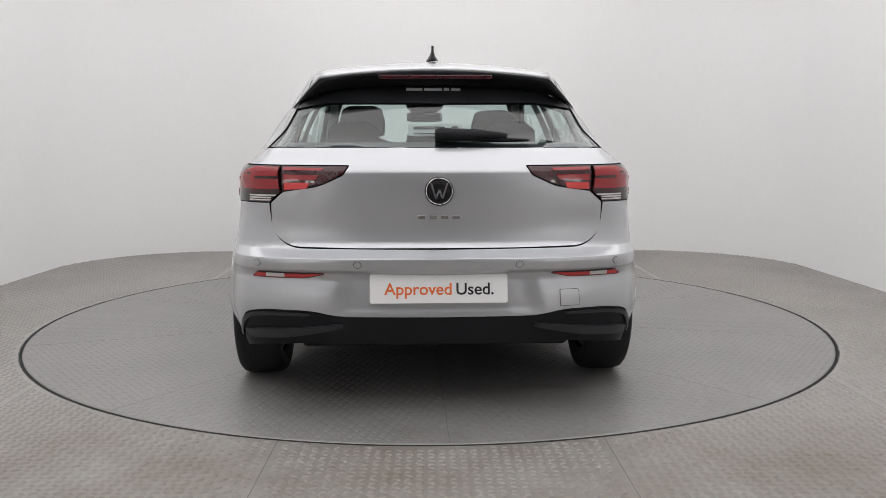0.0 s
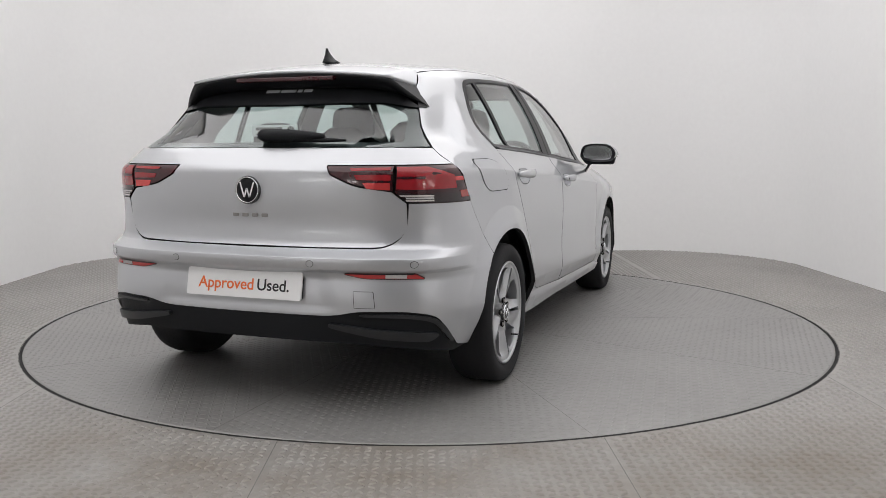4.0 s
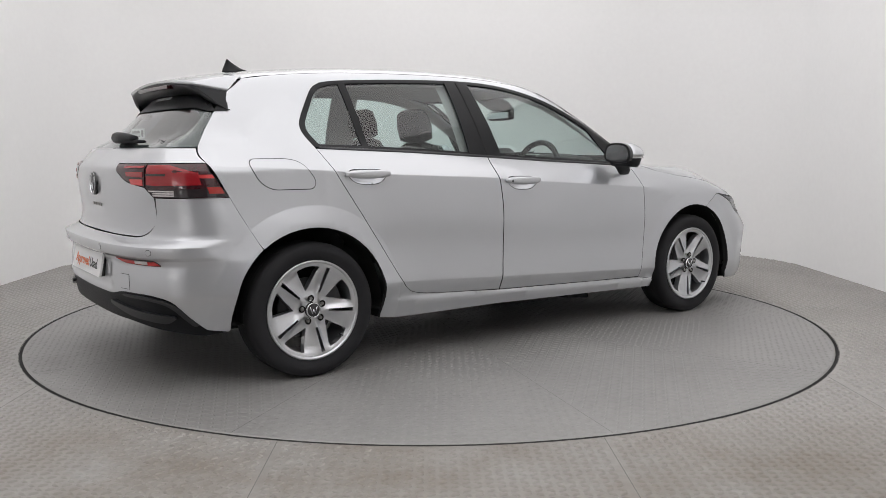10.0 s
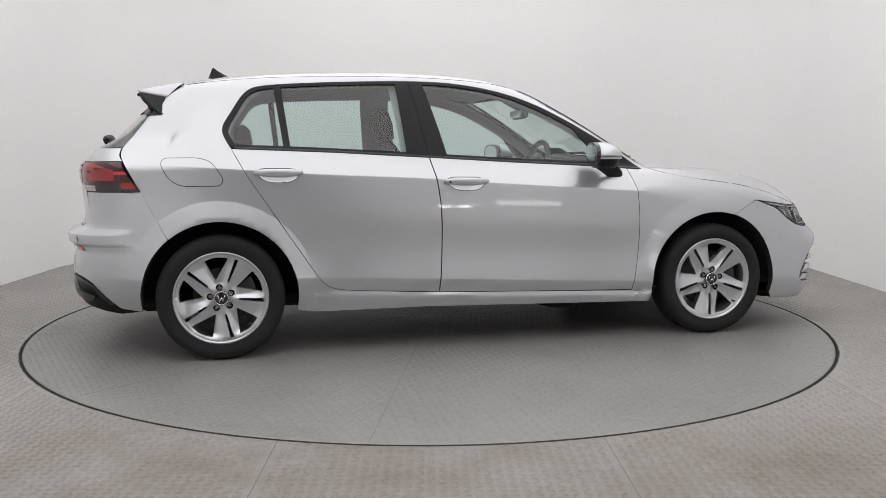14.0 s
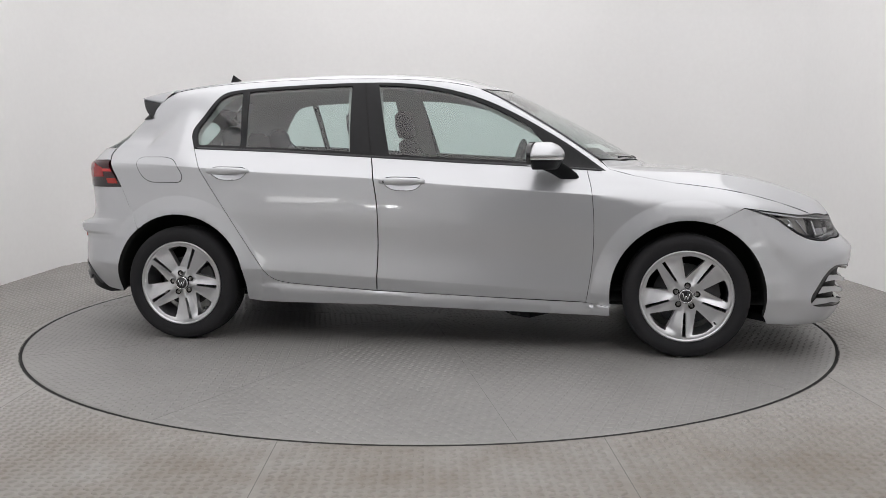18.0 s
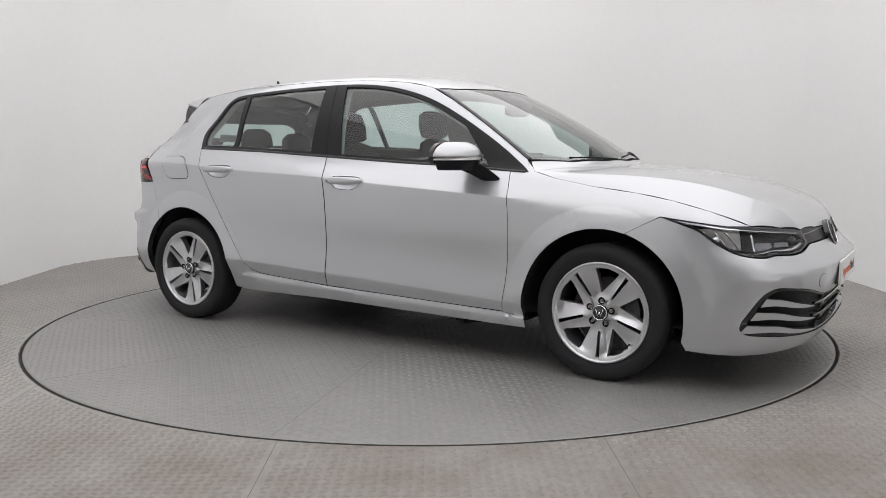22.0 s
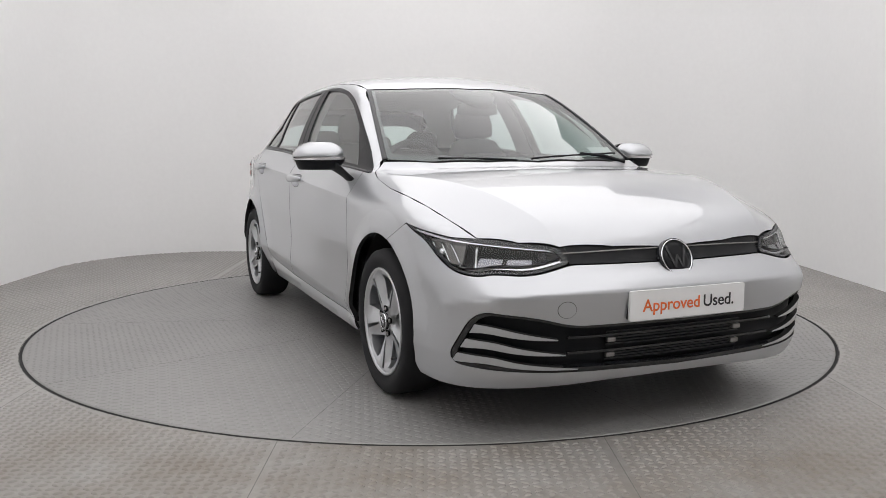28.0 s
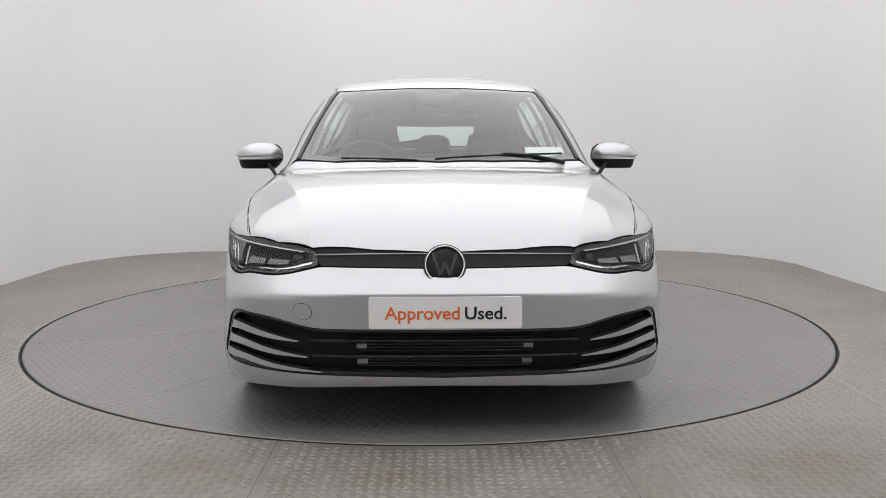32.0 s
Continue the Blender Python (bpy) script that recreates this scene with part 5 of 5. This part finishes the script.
def build_inside():
    build_seat(-.09, -.37, 0)
    build_seat(.02, .37, .03)
    bench = new("rear_bench")
    bench.parent = car
    tagged(bench, "dark grey cloth rear bench with three headrests")
    part("bench_cushion", cushion([((-.98, 0, .50), .62, .06, 90), ((-.94, 0, .50), .66, .085, 90), ((-.60, 0, .52), .66, .085, 90), ((-.52, 0, .52), .62, .05, 90)]), FABRIC, bench)
    part("bench_back", cushion([((-.95, 0, .48), .60, .05, 14), ((-.97, 0, .58), .65, .07, 14), ((-1.07, 0, .90), .64, .065, 14), ((-1.10, 0, .985), .60, .05, 14), ((-1.11, 0, 1.005), .55, .02, 14)]), FABRIC, bench)
    for y, h in ((-.37, 1.085), (0, 1.06), (.37, 1.085)):
        part("headrest", cushion([((-1.09, y, h - .06), .09, .025, 12), ((-1.095, y, h - .04), .125, .045, 12), ((-1.105, y, h + .03), .115, .045, 12), ((-1.112, y, h + .062), .07, .02, 12)]), FABRIC, bench)
    # dashboard
    dash = new("dashboard")
    dash.parent = car
    tagged(dash, "dark dashboard with a steering wheel on the driver side")
    part("dash_top", cushion([((.62, 0, .80), .66, .05, 90), ((.66, 0, .84), .70, .11, 90), ((.85, 0, .87), .72, .09, 90), ((1.05, 0, .905), .66, .05, 90), ((1.12, 0, .915), .56, .02, 90)]), DASH, dash)
    part("instrument_hood", cushion([((.66, -.37, .955), .17, .015, 90), ((.70, -.37, .965), .19, .03, 90), ((.84, -.37, .955), .18, .02, 90)]), DASH, dash)
    part("display", box(.655, .67, -.12, .13, .90, 1.0, .006), GLOSS_BLACK, dash, "gloss black display", False)
    c = Vector((.54, -.37, .895))
    tilt = math.radians(24)
    ax1, ax2 = Vector((0, 1, 0)), Vector((math.sin(tilt) * .55, 0, math.cos(tilt)))
    ringp = [c + ax1 * .182 * math.cos(2 * math.pi * k / 40) + ax2 * .182 * math.sin(2 * math.pi * k / 40) for k in range(41)]
    part("steering_wheel", tube(ringp, .0165, 12), DASH, dash, "dark leather steering wheel")
    part("wheel_hub", cushion([((.535, -.37, .84), .06, .02, 20), ((.545, -.37, .87), .085, .03, 20), ((.56, -.37, .93), .08, .03, 20), ((.565, -.37, .955), .05, .015, 20)]), DASH, dash)
    for s in (-1, 1):
        part("wheel_spoke", tube([(.55, -.37 + s * .06, .895), (.548, -.37 + s * .175, .895)], .014, 8), DASH, dash)
    # mirror on the windscreen
    mir = new("inner_mirror")
    mir.parent = car
    tagged(mir, "dark inner mirror under the camera housing")
    part("mirror_shell", cushion([((.565, .0, 1.205), .09, .012, 12), ((.57, 0, 1.212), .118, .022, 12), ((.57, 0, 1.258), .118, .022, 12), ((.565, 0, 1.265), .09, .012, 12)]), DASH, mir)
    part("mirror_glass", box(.538, .545, -.105, .105, 1.213, 1.257, .003), CHROME, mir, "reflecting mirror glass", False)
    part("camera_housing", cushion([((.475, 0, 1.330), .125, .010, 60), ((.54, 0, 1.300), .12, .022, 60), ((.62, 0, 1.262), .065, .022, 60), ((.645, 0, 1.252), .03, .012, 60)]), DASH, mir)
    # linings
    for s in (1, -1):
        sheet("pillar_lining", [(.95, .96), (.80, 1.06, .1), (.56, 1.20, .1), (.36, 1.30, .1), (.16, 1.352, .1), (0, 1.375, .2), (-.5, 1.386, .3), (-1.0, 1.362, .1), (-1.30, 1.34), (-1.42, 1.20), (-1.56, 1.03), (-1.1, 1.0), (-1.152, 1.06, .03), (-1.165, 1.115, .05), (-1.04, 1.295, .06), (-.93, 1.318, .1), (-.6, 1.335, .2), (-.35, 1.34), (-.31, 1.0), (-.10, .98), (-.165, 1.34), (0, 1.333, .1), (.20, 1.300, .12), (.36, 1.25, .12), (.56, 1.15, .12), (.78, 1.02, .1), (.86, .955)], "side", LINER, car, "pale grey pillar and rail lining", side=s, level=-.045, gap=0, skirt=.0, step=.04)
        sheet("door_card", [(-.64, .30), (-.80, .55), (-1.0, .74), (-1.5, .80), (-1.5, 1.03), (-1.12, 1.03), (-.65, 1.008), (-.15, .980), (.72, .932), (.98, .90), (.98, .30)], "side", DASH, car, "dark door lining", side=s, level=-.06, gap=0, skirt=.0, step=.06)
    sheet("headlining", [(.45, 0), (.40, .30), (.31, .50), (0, .54), (-.7, .53), (-1.3, .49), (-1.45, .3), (-1.46, 0)], "top", LINER, car, "pale grey headlining", sym=True, level=-.035, gap=0, skirt=0, step=.05)
    part("parcel_shelf", box(-1.62, -1.14, -.60, .60, .955, .975, .008), DASH, car, "dark parcel shelf", False)
    part("boot_wall", box(-1.80, -1.78, -.60, .60, .35, 1.0, .005), DASH, car, "dark boot lining", False)
    part("cabin_floor", box(-.80, .95, -.72, .72, .28, .31, .005), DASH, car, "dark carpet", False)
    part("bulkhead", box(.95, .98, -.70, .70, .28, .86, .005), DASH, car, "dark bulkhead", False)


build_inside()


# ---- mirrors, plates, emblems, wipers, aerial ----
def build_mirror(s):
    m = new("door_mirror")
    m.parent = car
    tagged(m, "silver and black door mirror")

    def shell(z0, z1, grow, front, back):
        bm = bmesh.new()
        rows = []
        for j in range(9):
            u = j / 8
            z = z0 + (z1 - z0) * u
            row = []
            for k in range(28):
                a = 2 * math.pi * k / 28
                w = .118 * grow(u)
                cy = .912 + .012 * (1 - u)
                y = cy + w * math.copysign(abs(math.cos(a)) ** .75, math.cos(a)) - (.010 if math.cos(a) < 0 else 0) * 0
                dx = (front if math.sin(a) > 0 else back) * grow(u)
                x = .700 + dx * math.copysign(abs(math.sin(a)) ** .8, math.sin(a)) - .35 * (y - .90) * .45 
                row.append(bm.verts.new((x, s * y, z)))
            rows.append(row)
        for a, b in zip(rows[:-1], rows[1:]):
            for k in range(28):
                bm.faces.new((a[k], a[(k + 1) % 28], b[(k + 1) % 28], b[k]))
        bm.faces.new(rows[0])
        bm.faces.new(rows[-1])
        bmesh.ops.recalc_face_normals(bm, faces=bm.faces[:])
        return bm
    part("mirror_cap", shell(.986, 1.056, lambda u: (1 - .62 * max(u, 0) ** 2.6) ** .8, .118, .040), PAINT, m, "silver mirror cap")
    part("indicator", shell(.972, .9855, lambda u: .985, .118, .040), PALE_LENS, m, "clear side indicator strip")
    part("mirror_base", shell(.925, .9715, lambda u: .72 + .26 * u ** .6, .108, .036), ROUGH_BLACK, m, "black lower mirror housing")
    rim = [(.798, .962, .03), (.812, 1.045, .035), (.90, 1.060, .05), (.995, 1.050, .04), (1.037, 1.005, .04), (1.020, .948, .03), (.90, .936, .06)]

    def face(a, b, h):
        return Vector((.655 - .16 * (a - .91) - h, s * a, b))
    part("mirror_bezel", flat_plate([rim], .02, .022, face), GLOSS_BLACK, m, "black mirror surround", False)
    glass_rim = [(.914 + (a - .914) * .83, .999 + (b - .999) * .80, r * .8) for a, b, r in rim]
    part("mirror_glass", flat_plate([glass_rim], .02, .003, lambda a, b, h: face(a, b, h + .0025)), CHROME, m, "reflecting mirror glass", False)
    bm = bmesh.new()
    rows = []
    for (x, y, z), hw, hh in (((.735, .870, .950), .058, .030), ((.785, .840, .925), .052, .032), ((.835, .815, .890), .044, .030), ((.855, .795, .875), .034, .024)):
        rows.append([bm.verts.new((x + hw * math.cos(t), s * (y + .012 * math.sin(t)), z + hh * math.sin(t))) for t in [2 * math.pi * k / 14 for k in range(14)]])
    for a, b in zip(rows[:-1], rows[1:]):
        for k in range(14):
            bm.faces.new((a[k], a[(k + 1) % 14], b[(k + 1) % 14], b[k]))
    bm.faces.new(rows[0])
    bm.faces.new(rows[-1])
    bmesh.ops.recalc_face_normals(bm, faces=bm.faces[:])
    part("mirror_foot", bm, ROUGH_BLACK, m, "black mirror arm on the door")


def words(text, x0, x1, h, mat, place, name, parent, label):
    """Lettering as a thin mesh, fitted to the width x0..x1 and capital height h."""
    cu = bpy.data.curves.new(name, "FONT")
    cu.body, cu.size, cu.extrude = text, 1.0, .004
    cu.offset = .012
    ob = bpy.data.objects.new(name, cu)
    scene.collection.objects.link(ob)
    bpy.context.view_layer.update()
    me = bpy.data.meshes.new_from_object(ob.evaluated_get(bpy.context.evaluated_depsgraph_get()))
    bpy.data.objects.remove(ob)
    co = np.array([v.co for v in me.vertices])
    lo, hi = co.min(0), co.max(0)
    cap = .70
    for v in me.vertices:
        a = x0 + (v.co.x - lo[0]) / (hi[0] - lo[0]) * (x1 - x0)
        v.co = place(a, v.co.y / cap * h, .0008 if v.co.z > 0 else 0)
    me.materials.clear()
    me.materials.append(mat)
    t = new(name, me)
    t.parent = parent
    tagged(t, label)


def build_plate(front):
    plate = new("number_plate_panel")
    plate.parent = car
    tagged(plate, "white display plate with orange and black words on the " + ("front" if front else "rear") + " bumper")
    if front:
        base = Vector((2.3045, 0, .4755))

        def place(a, b, h):
            return Vector((base.x + h, a, base.z + b))
    else:
        base = Vector((-1.9775, 0, .5035))

        def place(a, b, h):
            return Vector((base.x - h + b * .20, -a, base.z + b))
    W, Hh = .2585, .0535
    cor = [(-W, -Hh, .010), (W, -Hh, .010), (W, Hh, .010), (-W, Hh, .010)]
    part("plate", flat_plate([cor], .03, .010, place), PLATE_WHITE, plate, "white acrylic plate")
    cor2 = [(-W + .002, -Hh + .002, .010), (W - .002, -Hh + .002, .010), (W - .002, Hh - .002, .010), (-W + .002, Hh - .002, .010)]
    part("plate_holder", flat_plate([cor2], .03, .022, lambda a, b, h: place(a, b, h - .004)), GLOSS_BLACK, plate, "black plate holder")
    y0 = -.022
    words("Approved", -.205, .048, .043, ORANGE, lambda a, b, h: place(a, b + y0, h + .0006), "lettering", plate, "orange word Approved")
    words("Used.", .066, .206, .043, INK, lambda a, b, h: place(a, b + y0, h + .0006), "lettering", plate, "black word Used")


def build_emblem(centre, radius, tilt, toward, lbl, metal):
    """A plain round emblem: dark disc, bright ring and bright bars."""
    e = new("emblem")
    e.parent = car
    tagged(e, lbl)
    m = Matrix.Translation(centre) @ Matrix.Rotation(tilt * toward * -1, 4, "Y")
    s = toward

    def put(bm):
        bmesh.ops.transform(bm, matrix=m, verts=bm.verts[:])
        bmesh.ops.recalc_face_normals(bm, faces=bm.faces[:])
        return bm
    r = radius
    part("disc", put(lathe([(.0001, .010 * s), (r * .55, .0095 * s), (r * .86, .007 * s), (r * .86, -.02 * s)], 48, "x")), SPOILER_BLACK, e, "gloss black disc")
    part("ring", put(lathe([(r * .86, .006 * s), (r * .87, .0115 * s), (r * .915, .0115 * s), (r * .93, .007 * s)], 48, "x")), CHROME, e, "bright chrome ring")
    part("border", put(lathe([(r * .93, .008 * s), (r * .95, .0105 * s), (r, .004 * s), (r, -.02 * s)], 48, "x")), GLOSS_BLACK, e, "gloss black border")
    for pts in ([(-.56, .56), (-.22, -.50), (0, .10), (.22, -.50), (.56, .56)],):
        for a, b in zip(pts[:-1], pts[1:]):
            d = Vector((0, b[0] - a[0], b[1] - a[1]))
            n = Vector((0, -d.z, d.y)).normalized() * .062
            bm = bmesh.new()
            q = [Vector((0, a[0], a[1])) - n, Vector((0, b[0], b[1])) - n, Vector((0, b[0], b[1])) + n, Vector((0, a[0], a[1])) + n]
            lo = [bm.verts.new(Vector((.006 * s, p.y * r, p.z * r))) for p in q]
            hi = [bm.verts.new(Vector((.0125 * s, p.y * r, p.z * r))) for p in q]
            bm.faces.new(hi)
            bm.faces.new(lo[::-1])
            for k in range(4):
                bm.faces.new((lo[k], lo[(k + 1) % 4], hi[(k + 1) % 4], hi[k]))
            part("bar", put(bm), metal, e, "raised bar of the emblem", False)


def build_small():
    for s in (-1, 1):
        build_mirror(s)
    build_plate(True)
    build_plate(False)
    build_emblem(Vector((2.222, 0, .6255)), .0745, .40, 1, "round black and chrome emblem on the nose", BRAKE)
    build_emblem(Vector((-1.927, -.004, .865)), .055, .05, -1, "round black and chrome emblem on the tailgate", CHROME)
    # four bright bars in place of the model lettering
    for k in range(4):
        y = .062 - k * .0436
        pts = on_form("rear", [(y, .767)], .002)[0]
        part("model_badge", box(pts[0] - .003, pts[0] + .001, y - .014, y + .014, .760, .774, .002), STEEL, car, "small chrome badge bar", False)
    # dealer marks become plain pale bars
    for y0, y1 in ((.118, .052), (.044, -.028), (-.036, -.058), (-.066, -.104)):
        sheet("sticker_bar", [(y0, 1.258), (y1, 1.258), (y1, 1.270), (y0, 1.270)], "rear", STICKER, car, "pale printed bar at the top of the rear window", step=.02, gap=0, skirt=.001, lift=.004)
    bar = part("window_sticker", box(-1.715, -1.712, -.105, .11, 1.075, 1.122, .001), PLATE_WHITE, car, "pale rectangular window sticker", False)
    part("sticker_print", box(-1.7172, -1.7164, -.035, .090, 1.100, 1.112, 0), DASH, bar, "grey printed bar", False)
    part("sticker_print", box(-1.7172, -1.7164, -.035, .090, 1.082, 1.087, 0), DASH, bar, "grey printed bar", False)
    part("sticker_mark", lathe([(.0001, -1.7172), (.017, -1.7172), (.017, -1.7155)], 24, "x", (0, -.075, 1.099)), DASH, bar, "grey round printed mark")
    # third brake light
    part("brake_light_strip", box(-1.640, -1.61, -.23, .23, 1.303, 1.321, .004), DARK_RED, car, "dark red high brake light", False)
    # shark fin aerial
    bm = bmesh.new()
    rows = []
    for j in range(10):
        u = j / 9
        x0, x1 = -1.285 + .028 * u + (-.0) * u, -1.135 - .118 * u ** .62
        z = 1.415 + .066 * u
        w = .022 * (1 - u) ** 3 + .0055
        rows.append([bm.verts.new(((x0 + x1) / 2 + (x1 - x0) / 2 * math.cos(t), w * math.sin(t), z + (.010 * (1 - u) if math.cos(t) > .3 else 0))) for t in [2 * math.pi * k / 20 for k in range(20)]])
    for a, b in zip(rows[:-1], rows[1:]):
        for k in range(20):
            bm.faces.new((a[k], a[(k + 1) % 20], b[(k + 1) % 20], b[k]))
    bm.faces.new(rows[-1])
    bm.faces.new(rows[0])
    bmesh.ops.recalc_face_normals(bm, faces=bm.faces[:])
    part("aerial_fin", bm, SPOILER_BLACK, car, "black shark fin aerial")
    # rear wiper
    wip = new("rear_wiper")
    wip.parent = car
    tagged(wip, "black rear window wiper")
    line = [(.008, 1.060), (-.008, 1.060), (-.12, 1.058), (-.22, 1.055), (-.27, 1.054), (-.36, 1.052)]
    pts = [tuple(map(float, p)) for p in on_form("rear", line[:5], .024)]
    part("wiper_arm", tube(pts, [.018, .027, .025, .017, .010], 8), ROUGH_BLACK, wip, "black wiper arm")
    pts = [tuple(map(float, p)) for p in on_form("rear", [(y, z - .006) for y, z in line], .012)]
    part("wiper_blade", tube(pts, [.006, .010, .010, .010, .009, .005], 8), ROUGH_BLACK, wip, "black wiper blade")
    # front wipers
    fw = new("front_wiper")
    fw.parent = car
    tagged(fw, "black windscreen wiper")
    pts = [(float(p[0]), float(p[1]), float(p[2]) - .001) for p in on_form("top", [(1.195, -.02), (1.165, .15), (1.115, .33), (1.03, .52), (.985, .60)])]
    part("wiper_blade", tube(pts, .0045, 8), ROUGH_BLACK, fw, "black wiper blade")
    pts = [(float(p[0]), float(p[1]), float(p[2]) + .004) for p in on_form("top", [(1.07, .60), (1.085, .46), (1.12, .30)])]
    part("wiper_arm", tube(pts, [.011, .008, .005], 10), ROUGH_BLACK, fw, "black wiper arm")
    pts = [(float(p[0]), float(p[1]), float(p[2]) - .001) for p in on_form("top", [(1.20, -.10), (1.165, -.25), (1.09, -.46)])]
    part("wiper_blade", tube(pts, .0045, 8), ROUGH_BLACK, fw, "black wiper blade")
    # paper on the screen
    p = on_form("top", [(1.09, .42), (1.0, .62), (.905, .62), (1.005, .42)], -.014)
    bm = bmesh.new()
    a = [bm.verts.new(v) for v in p]
    b = [bm.verts.new(v - np.array([0, 0, .0015])) for v in p]
    bm.faces.new(a)
    bm.faces.new(b[::-1])
    for k in range(4):
        bm.faces.new((a[k], b[k], b[(k + 1) % 4], a[(k + 1) % 4]))
    bmesh.ops.recalc_face_normals(bm, faces=bm.faces[:])
    part("screen_paper", bm, PLATE_WHITE, car, "white paper slip behind the windscreen", False)


build_small()


# ---- what moves: the turntable carries the car round ----
def motions():
    steps = [(t, 91.6 - 5.66 * t) for t in range(0, 33, 2)]
    walk(turntable, [(t, pose(0, 0, 0, 0, 0, a)) for t, a in steps])
    walk(car, [(t, pose(0, 0, 0, 0, 0, a) @ pose(0, .0276, 0)) for t, a in steps])


motions()
